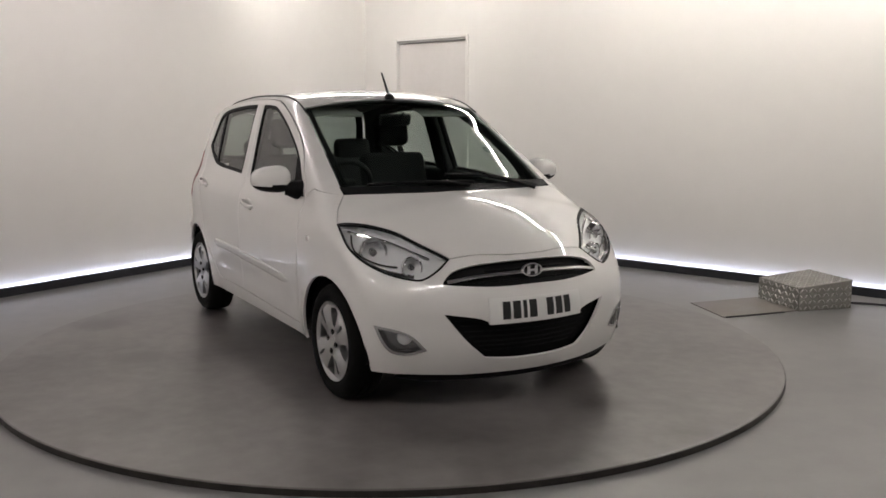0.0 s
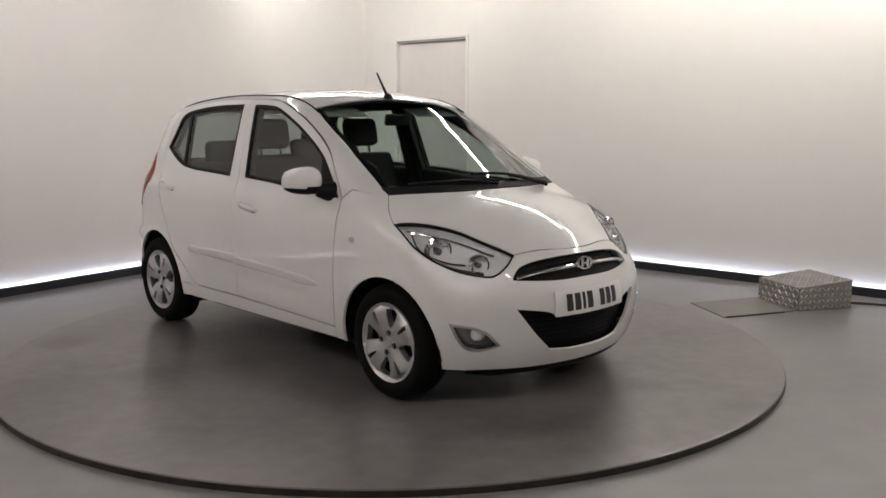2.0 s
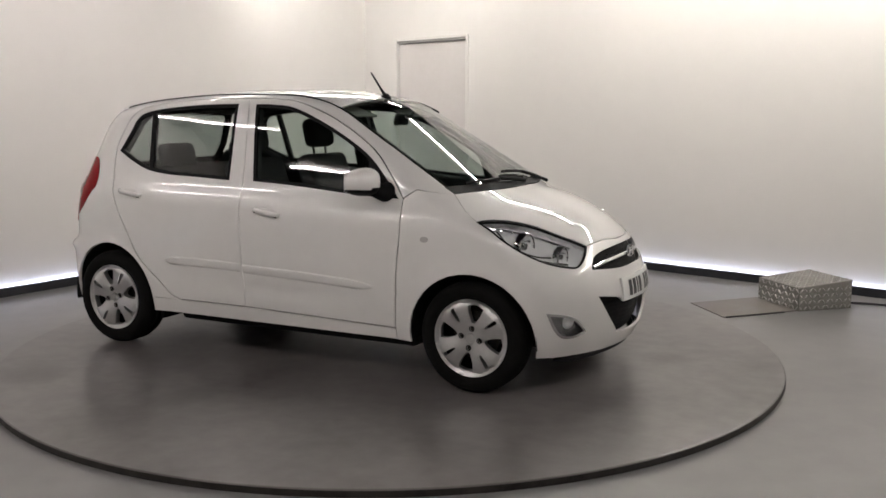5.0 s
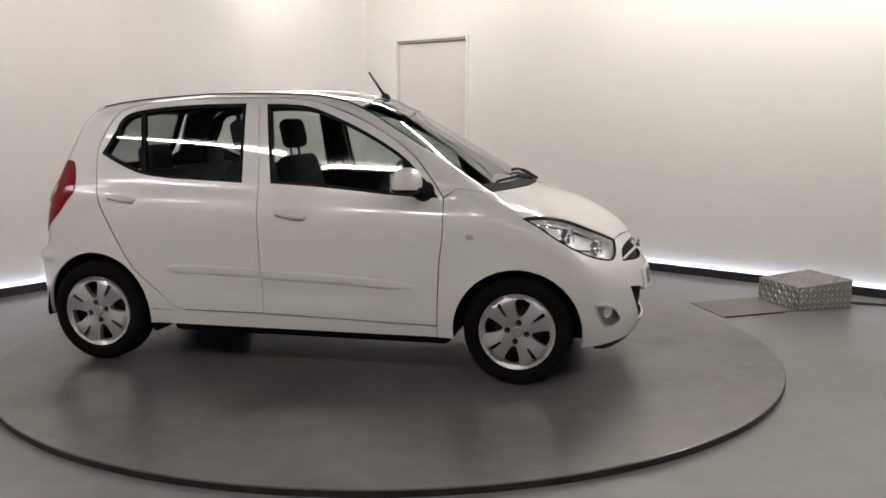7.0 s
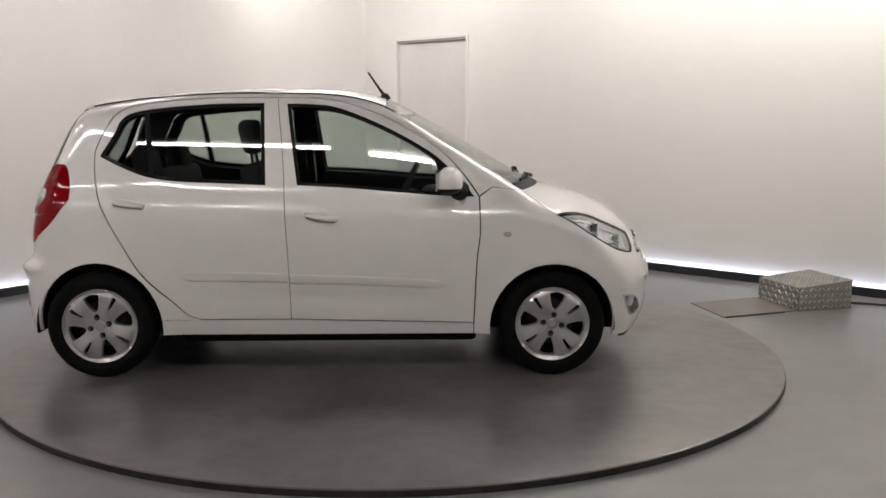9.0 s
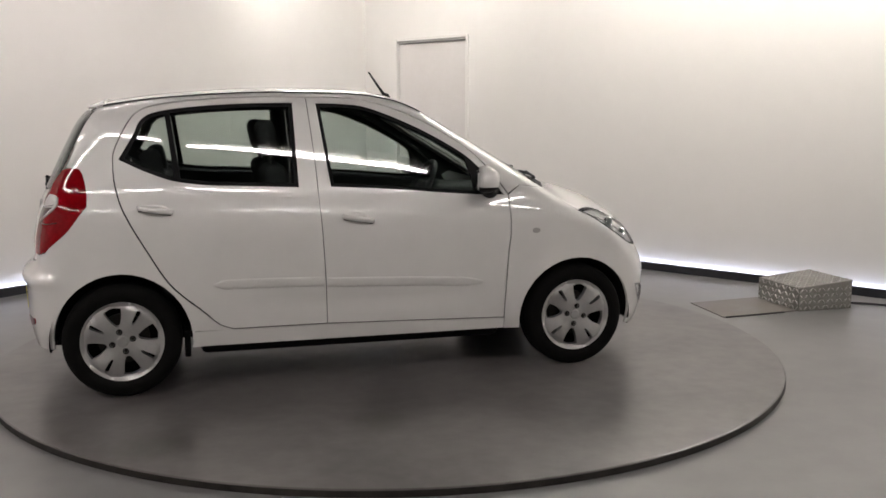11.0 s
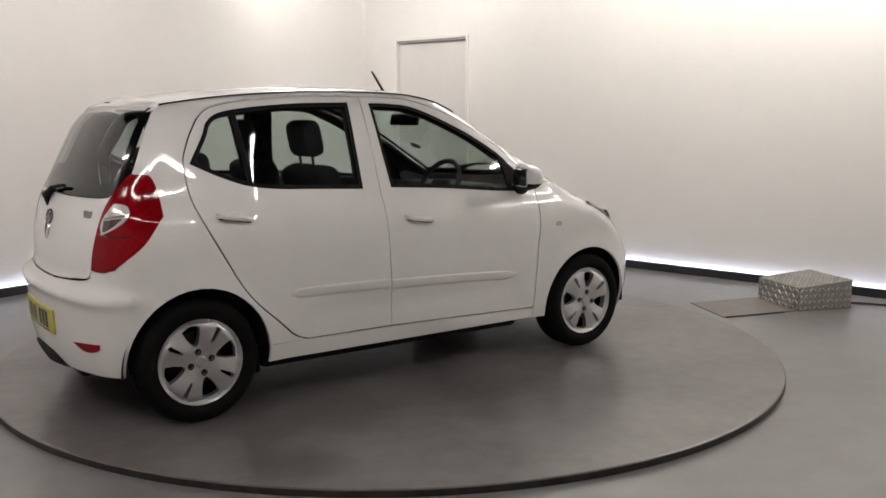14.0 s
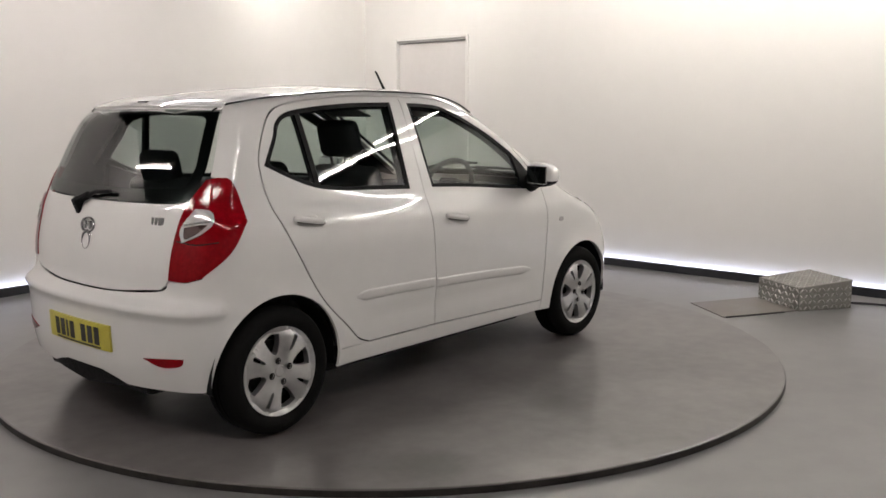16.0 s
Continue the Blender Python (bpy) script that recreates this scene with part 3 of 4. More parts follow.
seam_r = spline([quarter_rear[-1], ((quarter_rear[-1][0] + arch_r_cut[0][0]) / 2 - 0.01, 0.58), arch_r_cut[0]])
frame_out = join(screen_line[::-1], roof_line, quarter_rear, seam_r, arch_r_cut, [(-0.853, 0.25), (-0.846, 0.318)],
                 [(-0.66, 0.312)], [(a - 0.004, b - 0.003) for a, b in DOOR_R[::-1]], [(a - 0.003, b + 0.004) for a, b in DOOR_AR[::-1]], [(a + 0.003, b + 0.004) for a, b in DOOR_AF[::-1]], [(0.80, 0.965), (0.87, 1.009)])
side_frame = panel("side_frame", "side", frame_out, PAINT, car, "white roof rail and rear quarter panel")

bonnet = panel("bonnet", "top", shrink(mirrored_top(join(BONNET_REAR[::-1], BONNET_SIDE, LAMP_UP, BONNET_FRONT)), 0.003), PAINT, car, both=False)[0]
windscreen = panel("windscreen", "top", mirrored_top(join([(0.30, 0.0), (0.303, -0.2), (0.315, -0.545)], [(a, b + 0.012) for a, b in SCREEN_SIDE], BONNET_REAR)), SCREEN, car, "clear windscreen", both=False, fold=0, lift=-0.002)[0]
roof = panel("roof", "top", mirrored_top(join([(0.295, 0.0), (0.298, -0.2), (0.31, -0.545)], [(a, b + 0.006) for a, b in spline(ROOF_SIDE)], [(-1.36, -0.3), (-1.37, 0.0)])), PAINT, car, both=False)[0]
RW = join([(0.0, 1.405), (-25, 1.405), (-44.8, 1.398)], [(a + 0.8, b - 0.006) for a, b in WIN_SIDE], spline([(-41.5, 1.10), (-39.5, 1.05), (-35, 1.025), (-20, 1.018), (0, 1.016)]))
rear_window = panel("rear_window", "rear", mirrored(RW), REARGLASS, car, "dark tinted rear window", both=False, fold=0)[0]
tailgate = panel("tailgate", "rear", shrink(mirrored(join(spline([(0, 1.012), (-20, 1.014), (-35, 1.021), (-38.6, 1.04)]), spline([(-37.5, 1.0), (-35.0, 0.86), (-33.7, 0.711), (-31, 0.665)]), spline([(-31, 0.665), (-15, 0.642), (0, 0.638)]))), 0.003, ROUND), PAINT, car, both=False)[0]

low_f = [(0.0, 0.188), (-20, 0.190), (-38, 0.203)]
arch_front = recast(arch_f_rest, "side", "front")
GRILLE = join(spline([(0, 0.708), (-8, 0.706), (-16, 0.696), (-21.5, 0.675), (-23.8, 0.645), (-24.8, 0.616)]), spline([(-24.8, 0.616), (-12, 0.600), (0, 0.601)]))
INTAKE = join(spline([(0, 0.43), (-12.5, 0.43)], 3), spline([(-12.5, 0.43), (-16, 0.462), (-24.5, 0.487)], 5), spline([(-24.5, 0.487), (-19, 0.36), (-14, 0.27)]), spline([(-14, 0.27), (-7, 0.258), (0, 0.256)]))
FOG = join(spline([(-41.5, 0.435), (-36.3, 0.42), (-32.1, 0.388), (-28.5, 0.32)]), spline([(-28.5, 0.32), (-33, 0.298), (-37, 0.308), (-39.5, 0.355), (-41.5, 0.435)]))
bumper_half = join(recast(BONNET_FRONT[::-1], "top", "front"), lamp_low[::-1][:len(lamp_low) - 13], recast(seam_f, "side", "front"), arch_front, low_f[::-1])
front_bumper = panel("front_bumper", "front", mirrored(bumper_half), PAINT, car, "white front bumper with black intake",
                     [mirrored(GRILLE), mirrored(INTAKE), FOG, [(-a, b) for a, b in FOG]], both=False)[0]
arch_rear = recast([q for q in ARCH_R if q[0] <= -1.455][::-1], "side", "rear")
rear_half = join(spline([(0, 0.634), (-15, 0.638), (-31, 0.661), (-33.7, 0.706)]), [(-38, 0.703), (-42.3, 0.723)], recast(seam_r, "side", "rear"), arch_rear, [(-38, 0.25), (-25, 0.242), (0, 0.235)])
rear_bumper = panel("rear_bumper", "rear", mirrored(rear_half), PAINT, car, both=False, step=0.018)[0]

for ob in panel("window_glass", "side", GLASS_F, WINDOW, car, "clear door glass", fold=0, lift=-0.008):
    ob.parent = doors["front_door"][0 if ob.data.vertices[0].co.y < 0 else 1]
for ob in panel("window_glass", "side", GLASS_R, WINDOW, car, "clear door glass", fold=0, lift=-0.008):
    ob.parent = doors["rear_door"][0 if ob.data.vertices[0].co.y < 0 else 1]
tail_lamps = panel("tail_lamp", "rear", TAILLAMP, REDLAMP, car, "tall red tail lamp", lift=0.004)
head_lamps = panel("head_lamp", "front", join(lamp_up, lamp_low[::-1]), LAMPGLASS, car, "clear swept-back headlamp", fold=0)


# ---- car: rings, trims and liners ----
for nm, hole, wide in (("front_door", GLASS_F, 0.018), ("rear_door", GLASS_R, 0.020)):
    for ob, d in zip(panel("window_seal", "side", hole, BLACK, car, "black rubber window surround", [shrink(hole, wide)], lift=-0.002, fold=0.02), doors[nm]):
        ob.parent = d
    for ob, d in zip(panel("frame_trim", "side", shrink(hole, -0.045), TRIM, car, "black inner window frame", [shrink(hole, 0.008)], lift=-0.035, fold=0.03), doors[nm]):
        ob.parent = d
SAIL = join(spline([(0.615, 0.962), (0.775, 0.958)], 4), spline([(0.775, 0.958), (0.677, 1.072), (0.56, 1.178)]), [(0.60, 1.05)])
for ob, d in zip(panel("mirror_sail", "side", SAIL, BLACK, car, "black corner trim by the mirror", lift=0.002), doors["front_door"]):
    ob.parent = d
POST = join([(-0.955, 1.405), (-0.930, 1.408), (-0.885, 1.06), (-0.915, 1.06)])
for ob, d in zip(panel("window_post", "side", POST, BLACK, car, "black post dividing the rear glass", lift=-0.003, fold=0.03), doors["rear_door"]):
    ob.parent = d
DOORTRIM_F = join([(-0.20, 0.33), (0.76, 0.31), (0.80, 0.955), (-0.16, 1.012)])
DOORTRIM_R = join([(-0.22, 0.33), (-0.64, 0.33), (-0.93, 0.56), (-1.14, 0.92), (-1.16, 1.14), (-0.91, 1.055), (-0.6, 1.025), (-0.30, 1.012)])
for nm, shape in (("front_door", DOORTRIM_F), ("rear_door", DOORTRIM_R)):
    for ob, d in zip(panel("door_trim", "side", shape, TRIM, car, "dark inner door trim", lift=-0.07, fold=-0.05), doors[nm]):
        ob.parent = d
panel("pillar_trim", "side", shrink(frame_out, 0.004), TRIM, car, "dark inner pillar lining", lift=-0.03, fold=0)
panel("headlining", "top", shrink([(a, b) for a, b in mirrored_top(join([(0.295, 0.0), (0.31, -0.545)], spline(ROOF_SIDE), [(-1.33, -0.3), (-1.34, 0.0)]))], 0.01), LINING, car, "pale roof lining", lift=-0.035, fold=0, both=False)
screen_out = mirrored_top(join([(0.30, 0.0), (0.303, -0.2), (0.315, -0.545)], [(a, b + 0.012) for a, b in SCREEN_SIDE], BONNET_REAR))
panel("screen_border", "top", screen_out, GLOSSBLACK, windscreen, "black printed border", [shrink(screen_out, 0.028)], lift=-0.008, fold=0, both=False)
rw_out = mirrored(RW)
panel("glass_border", "rear", rw_out, GLOSSBLACK, rear_window, "black printed border", [mirrored(join([(0, 1.388), (-25, 1.387), (-39.0, 1.378), (-40.6, 1.36)], [(-39.0, 1.17), (-37, 1.10)], spline([(-36, 1.082), (-20, 1.072), (0, 1.070)])))], lift=-0.006, fold=0, both=False)
panel("tailgate_trim", "rear", mirrored(join([(0, 1.0), (-34, 1.0), (-32, 0.68), (0, 0.65)])), TRIM, tailgate, "dark inner tailgate lining", lift=-0.05, fold=0, both=False)
for ob, d in zip(panel("lamp_back", "rear", shrink(TAILLAMP, -0.02, ROUND), TRIM, car, "dark lining behind the lamp", lift=-0.03, fold=0), tail_lamps):
    ob.parent = d
for nm, outline, hole in (("front_door", join(SEAM_B[::-1], DOOR_AF[::-1], DOOR_F[::-1], [(0.771, 0.295), (-0.187, 0.318)]), GLASS_F),
                          ("rear_door", join(SEAM_B[::-1], DOOR_AR, DOOR_R, [(-0.66, 0.318), (-0.187, 0.318)]), GLASS_R)):
    for ob, d in zip(panel("inner_frame", "side", shrink(outline, 0.001), TRIM, car, "dark inner door lining", [shrink(hole, 0.004)], lift=-0.0165, fold=0), doors[nm]):
        ob.parent = d
# spoiler lip over the rear window
LIP = join([(0, 1.455), (-20, 1.452), (-38, 1.44), (-46, 1.425)], [(-45.5, 1.408), (-25, 1.410), (0, 1.411)])
spoiler = panel("spoiler", "rear", mirrored(LIP), PAINT, car, "white roof-edge spoiler", lift=0.012, fold=0.03, both=False)[0]
p, n = onto("rear", [(0.0, 1.437)])[0], None
bm = bmesh.new()
box(bm, (p[0] - 0.016, -0.04, 1.430), (p[0] + 0.01, 0.04, 1.442), 0.003)
part("brake_light", bm, BLACK, spoiler, "dark high brake lamp")

# wheel housings and underbody
def housing(cx, s):
    bm = bmesh.new()
    rings = []
    for y in (0.745, 0.50, 0.42):
        ring = []
        for i in range(29):
            a = radians(192 - 204 * i / 28)
            ring.append(bm.verts.new((cx + 0.338 * math.cos(a), s * y, max(0.275 + 0.350 * math.sin(a), 0.24))))
        rings.append(ring)
    for p, q in zip(rings, rings[1:]):
        for i in range(28):
            bm.faces.new((p[i], p[i + 1], q[i + 1], q[i]))
    bm.faces.new(rings[-1])
    bmesh.ops.recalc_face_normals(bm, faces=bm.faces)
    return bm


for cx in (1.19, -1.19):
    for s in (-1, 1):
        part("wheel_housing", smooth(housing(cx, s)), BLACK, car, "black wheel arch lining")
bm = bmesh.new()
box(bm, (-0.82, -0.60, 0.150), (0.80, 0.60, 0.30), 0.03)
box(bm, (-0.84, -0.69, 0.238), (0.84, 0.69, 0.30), 0.01)
box(bm, (0.84, -0.43, 0.18), (1.66, 0.43, 0.30), 0.02)
box(bm, (-1.62, -0.43, 0.20), (-0.84, 0.43, 0.32), 0.02)
part("underbody", bm, BLACK, car, "black underside")
bm = bmesh.new()
box(bm, (0.90, -0.40, 0.30), (1.66, 0.40, 0.64), 0.03)
part("engine_block", bm, BLACK, car)
AIR = join([(0, 0.235), (-12, 0.235), (-30, 0.20), (-37, 0.175), (-30, 0.152), (0, 0.15)])
panel("chin_spoiler", "front", mirrored(AIR), BLACK, car, "black lower lip", lift=-0.012, both=False)
panel("rear_valance", "rear", mirrored(join([(0, 0.285), (-9, 0.283), (-15, 0.262), (-20, 0.236), (0, 0.20)])), BLACK, car, "black lower rear valance", lift=0.004, both=False)
bm = bmesh.new()
rod(bm, [(-1.3, 0.42, 0.24), (-1.60, 0.42, 0.235)], 0.025, 12)
part("exhaust", bm, RIM, car, "dark exhaust pipe")
for s in (-1, 1):
    bm = bmesh.new()
    box(bm, (-0.90, s * 0.60 - 0.09, 0.165), (-0.87, s * 0.60 + 0.09, 0.30), 0.006)
    part("mud_flap", bm, BLACK, car)


# ---- wheels ----
def rim_face(turn):
    """The alloy's face: four wide openings, and a slit down the middle of each spoke."""
    ring = [(0.197 * math.cos(2 * math.pi * i / 72), 0.197 * math.sin(2 * math.pi * i / 72)) for i in range(72)]
    holes = []
    for k in range(4):
        a0 = radians(turn + 90 * k)

        def polar(r, w):
            """Place at radius r, w metres beside the opening's middle line."""
            return (r * math.cos(a0) - w * math.sin(a0), r * math.sin(a0) + w * math.cos(a0))
        holes.append(join(spline([polar(0.082, -0.012), polar(0.076, 0.0), polar(0.082, 0.012)], 3), spline([polar(0.082, 0.012), polar(0.12, 0.031), polar(0.160, 0.042)], 3),
                          spline([polar(0.160, 0.042), polar(0.171, 0.0), polar(0.160, -0.042)], 5), spline([polar(0.160, -0.042), polar(0.12, -0.031), polar(0.082, -0.012)], 3)))
        a0 = radians(turn + 45 + 90 * k)
        holes.append(join([polar(0.096, 0.0), polar(0.105, -0.006), polar(0.168, -0.011), polar(0.172, 0.0), polar(0.168, 0.011), polar(0.105, 0.006)]))
    q, faces = fill(ring, holes, 0.014, np.array((1.0, 1.0)))
    r = np.hypot(q[:, 0], q[:, 1])
    ang = np.degrees(np.arctan2(q[:, 1], q[:, 0])) - turn
    spoke = np.cos(np.radians(4 * ang))
    y = -0.072 - 0.010 * np.clip(r / 0.12, 0, 1) + 0.010 * np.clip((r - 0.165) / 0.02, 0, 1) - 0.010 * np.clip((r - 0.183) / 0.008, 0, 1) + 0.009 * spoke * np.clip((r - 0.05) / 0.06, 0, 1) * np.clip((0.19 - r) / 0.02, 0, 1)
    bm = bmesh.new()
    vs = [bm.verts.new((a, b, c)) for (a, c), b in zip(q, y)]
    for f in faces:
        bm.faces.new([vs[i] for i in f])
    edges = [e for e in bm.edges if len(e.link_faces) == 1]
    made = bmesh.ops.extrude_edge_only(bm, edges=edges)["geom"]
    for v in made:
        if isinstance(v, bmesh.types.BMVert):
            v.co.y += 0.035
    bmesh.ops.recalc_face_normals(bm, faces=bm.faces)
    # the face looks towards -y
    if sum(f.normal.y for f in bm.faces if abs(f.normal.y) > 0.7) > 0:
        bmesh.ops.reverse_faces(bm, faces=bm.faces)
    return smooth(bm, 30)


def wheel(x, side, turn):
    bm = bmesh.new()
    lathe(bm, [(0.0, 0.03), (0.185, 0.03), (0.19, 0.085), (0.197, 0.085), (0.193, 0.0), (0.190, -0.05)], 40)
    ob = part("wheel", smooth(bm), BLACK, car, "silver alloy road wheel with black tyre")
    bm = bmesh.new()
    lathe(bm, [(0.196, -0.078), (0.203, -0.083), (0.216, -0.086), (0.222, -0.089), (0.240, -0.090), (0.258, -0.086), (0.270, -0.076), (0.279, -0.062), (0.283, -0.045), (0.283, -0.022), (0.278, -0.020), (0.278, -0.014),
               (0.283, -0.012), (0.283, 0.012), (0.278, 0.014), (0.278, 0.020), (0.283, 0.022), (0.283, 0.05), (0.275, 0.075), (0.25, 0.088), (0.20, 0.085)], 64)
    part("tyre", smooth(bm, 50), RUBBER, ob, "black rubber tyre")
    part("rim", rim_face(turn), ALLOY, ob, "silver four-spoke alloy rim")
    bm = bmesh.new()
    lathe(bm, [(0.0, -0.078), (0.022, -0.079), (0.028, -0.074), (0.028, -0.05)], 24)
    part("hub_cap", smooth(bm), ALLOY, ob)
    bm = bmesh.new()
    lathe(bm, [(0.0, -0.005), (0.125, -0.005), (0.125, 0.02)], 32)
    part("brake_disc", smooth(bm), RIM, ob, "dull steel brake disc")
    for k in range(4):
        a = radians(turn + 90 * k)
        bm = bmesh.new()
        lathe(bm, [(0.0, -0.084), (0.006, -0.084), (0.008, -0.082), (0.008, -0.06)], 6, m=Matrix.Translation((0.05 * math.cos(a), 0, 0.05 * math.sin(a))))
        part("lug_nut", bm, RIM, ob, "dark wheel nut")
        # raised black ring in place of the shade in a sunk nut seat
        bm = bmesh.new()
        lathe(bm, [(0.009, -0.083), (0.013, -0.0845), (0.015, -0.082)], 16, m=Matrix.Translation((0.05 * math.cos(a), 0, 0.05 * math.sin(a))))
        part("nut_well_shade", bm, BLACK, ob)
    ob.matrix_basis = pose(x, 0.69 * side, 0.283, 0, 0, 0 if side < 0 else 180)
    return ob


wheel(1.19, -1, -10)
wheel(-1.19, -1, 15)
wheel(1.19, 1, 20)
wheel(-1.19, 1, 55)


# ---- door furniture ----
def surface(family, a, b, lift=0.0):
    p = onto(family, [(a, b)])
    n = normals(p)
    return Vector(p[0] + n[0] * lift), Vector(n[0])


def handle(x, z, parent, s):
    """A pull handle with its shallow bowl, on the door's skin."""
    p, n = surface("side", x, z)
    tilt = 9
    axes = Matrix.Translation((p.x, p.y * -s, p.z)) @ pose(0, 0, 0, 0, tilt * 1.0, 0)
    bm = bmesh.new()
    pts = [(-0.085, 0.0, 0), (-0.078, -0.018, 0), (-0.05, -0.028, 0), (0.0, -0.031, 0), (0.05, -0.028, 0), (0.078, -0.018, 0), (0.085, 0.0, 0)]
    rings = []
    for q in pts:
        wide = 0.014 if abs(q[0]) < 0.07 else 0.011
        rings.append([bm.verts.new(axes @ Vector((q[0], (q[1] + dy) * -s, dz))) for dy, dz in
                      ((-0.005, -wide * 0.6), (-0.007, 0.0), (-0.005, wide * 0.6), (0.0, wide), (0.006, wide * 0.7), (0.007, 0), (0.006, -wide * 0.7), (0.0, -wide))])
    for a, b in zip(rings, rings[1:]):
        for k in range(8):
            bm.faces.new((a[k], a[(k + 1) % 8], b[(k + 1) % 8], b[k]))
    bm.faces.new(rings[0])
    bm.faces.new(rings[-1])
    bmesh.ops.recalc_face_normals(bm, faces=bm.faces)
    ob = part("door_handle", smooth(bm, 50), PAINT, parent, "white pull handle")
    bm = bmesh.new()
    lathe(bm, [(0.0, 0.003), (0.02, 0.003), (0.028, 0.0015), (0.032, -0.002)], 24, m=Matrix.Translation((p.x - 0.005, p.y * -s, p.z)) @ Matrix.Diagonal((1.9, s, 1.0, 1)))
    bmesh.ops.recalc_face_normals(bm, faces=bm.faces)
    part("handle_bowl", smooth(bm), PAINT, ob)
    # a solid black bar stands for the shade beneath the grip
    bm = bmesh.new()
    box(bm, (-0.075, -0.004, -0.0175), (0.075, 0.004, -0.0125), 0.001, axes @ Matrix.Translation((0, 0.012 * s, 0)))
    part("handle_shade", bm, BLACK, ob, "black strip for the shade under the handle")
    return ob


def side_of(ob_list, s):
    return ob_list[0 if s < 0 else 1]


for s in (-1, 1):
    handle(-0.02, 0.857, side_of(doors["front_door"], s), s)
    handle(-1.01, 0.925, side_of(doors["rear_door"], s), s)

# slim rubbing strips in body colour, proud of the skin and rounded
def moulding(line, high, proud, outer):
    """A strip swept along a line of x, z on the right side: its cross-section rises from the skin and tapers at its outer end, -1 or 1."""
    line = np.array(line)
    n = len(line)
    k = np.minimum(1, (np.arange(n) if outer < 0 else np.arange(n)[::-1]) / 2.5)
    section = [(-0.5, -0.002), (-0.47, 0.30), (-0.25, 0.62), (0.1, 0.92), (0.32, 1.0), (0.44, 0.92), (0.48, 0.5), (0.5, -0.002)]
    rows = []
    for a, up in section:
        q = np.stack([line[:, 0], line[:, 1] + a * high * (0.25 + 0.75 * k)], -1)
        p = onto("side", q)
        rows.append(p + normals(p) * (up * proud * k + 0.0006)[:, None])
    return np.array(rows)


for nm, pts, outer in (("front_door", [(-0.185, 0.534), (0.2, 0.522), (0.645, 0.500)], 1), ("rear_door", [(-0.75, 0.546), (-0.5, 0.546), (-0.205, 0.540)], -1)):
    rows = moulding(spline(pts, 12), 0.050, 0.0075, outer)
    for s in (-1, 1):
        bm = bmesh.new()
        vs = [[bm.verts.new((p[0], p[1] * -s, p[2])) for p in row] for row in rows]
        for r0, r1 in zip(vs, vs[1:]):
            for i in range(len(r0) - 1):
                bm.faces.new((r0[i], r0[i + 1], r1[i + 1], r1[i]))
        bmesh.ops.recalc_face_normals(bm, faces=bm.faces)
        if sum(f.normal.y for f in bm.faces) * s < 0:
            bmesh.ops.reverse_faces(bm, faces=bm.faces)
        part("rubbing_strip", smooth(bm, 60), PAINT, doors[nm][0 if s < 0 else 1])

# side repeaters
for ob in panel("side_repeater", "side", oval(0.945, 0.765, 0.022, 0.014, 0, 342, 18), CLEARLAMP, car, "small clear side repeater", lift=0.003, step=0.02):
    ob.parent = side_of(fender, -1 if ob.data.vertices[0].co.y < 0 else 1)


def mirror(s):
    """A door mirror: white shell, black foot and lower edge, silvered glass facing back."""
    door_ob = side_of(doors["front_door"], s)
    m = Matrix.Translation((0.622, s * 0.865, 1.042)) @ Matrix.Diagonal((1, s, 1, 1)) @ pose(0, 0, 0, 0, 0, 13)

    def shell(scale, off, cut):
        bm = bmesh.new()
        bmesh.ops.create_uvsphere(bm, u_segments=28, v_segments=18, radius=1.0)
        for v in bm.verts:
            x, y, z = v.co
            e = 0.62
            x, y, z = [math.copysign(abs(c) ** e, c) for c in (x, y, z)]
            n = max((abs(x) ** 2.6 + abs(y) ** 2.6 + abs(z) ** 2.6) ** (1 / 2.6), 1e-6)
            x, y, z = x / n, y / n, z / n
            x = x * (0.085 if x > 0 else 0.03)
            y = y * 0.106
            z = z * (0.074 if z > 0 else 0.066) * (1.0 - 0.15 * y / 0.106)
            v.co = Vector((x, y, z)) * scale + Vector(off)
        return bm
    bm = shell(1.0, (0, 0, 0), 0)
    low = [v for v in bm.verts if v.co.z < -0.034]
    bmesh.ops.delete(bm, geom=low, context="VERTS")
    bm.transform(m)
    bmesh.ops.recalc_face_normals(bm, faces=bm.faces)
    ob = part("door_mirror", smooth(bm, 60), PAINT, door_ob, "white shell door mirror")
    bm = shell(0.985, (0, 0, -0.001), 0)
    bm.transform(m)
    bmesh.ops.recalc_face_normals(bm, faces=bm.faces)
    part("mirror_housing", smooth(bm, 60), BLACK, ob, "black lower housing")
    bm = bmesh.new()
    rod(bm, [(0.70, s * 0.70, 0.985), (0.69, s * 0.755, 0.99), (0.67, s * 0.80, 1.0)], [0.062, 0.048, 0.036], 12)
    part("mirror_foot", smooth(bm, 60), BLACK, ob, "black mirror foot")
    bm = bmesh.new()
    box(bm, (-0.036, -0.074, -0.042), (-0.027, 0.074, 0.048), 0.004, m)
    bmesh.ops.recalc_face_normals(bm, faces=bm.faces)
    part("mirror_glass", bm, MIRROR, ob, "silvered mirror glass")


mirror(-1)
mirror(1)

def stroke(points, family, lift, radius, name, mat, parent, label=""):
    p = onto(family, points)
    n = normals(p)
    bm = bmesh.new()
    rod(bm, [tuple(v) for v in p + n * lift], radius, 8)
    return part(name, smooth(bm), mat, parent, label)


# dark roof gutters
for s in (-1, 1):
    stroke([(a, b * -s) for a, b in spline([(0.36, -0.560)] + ROOF_SIDE)], "top", 0.001, 0.0045, "roof_gutter", BLACK, roof, "black roof joint strip")

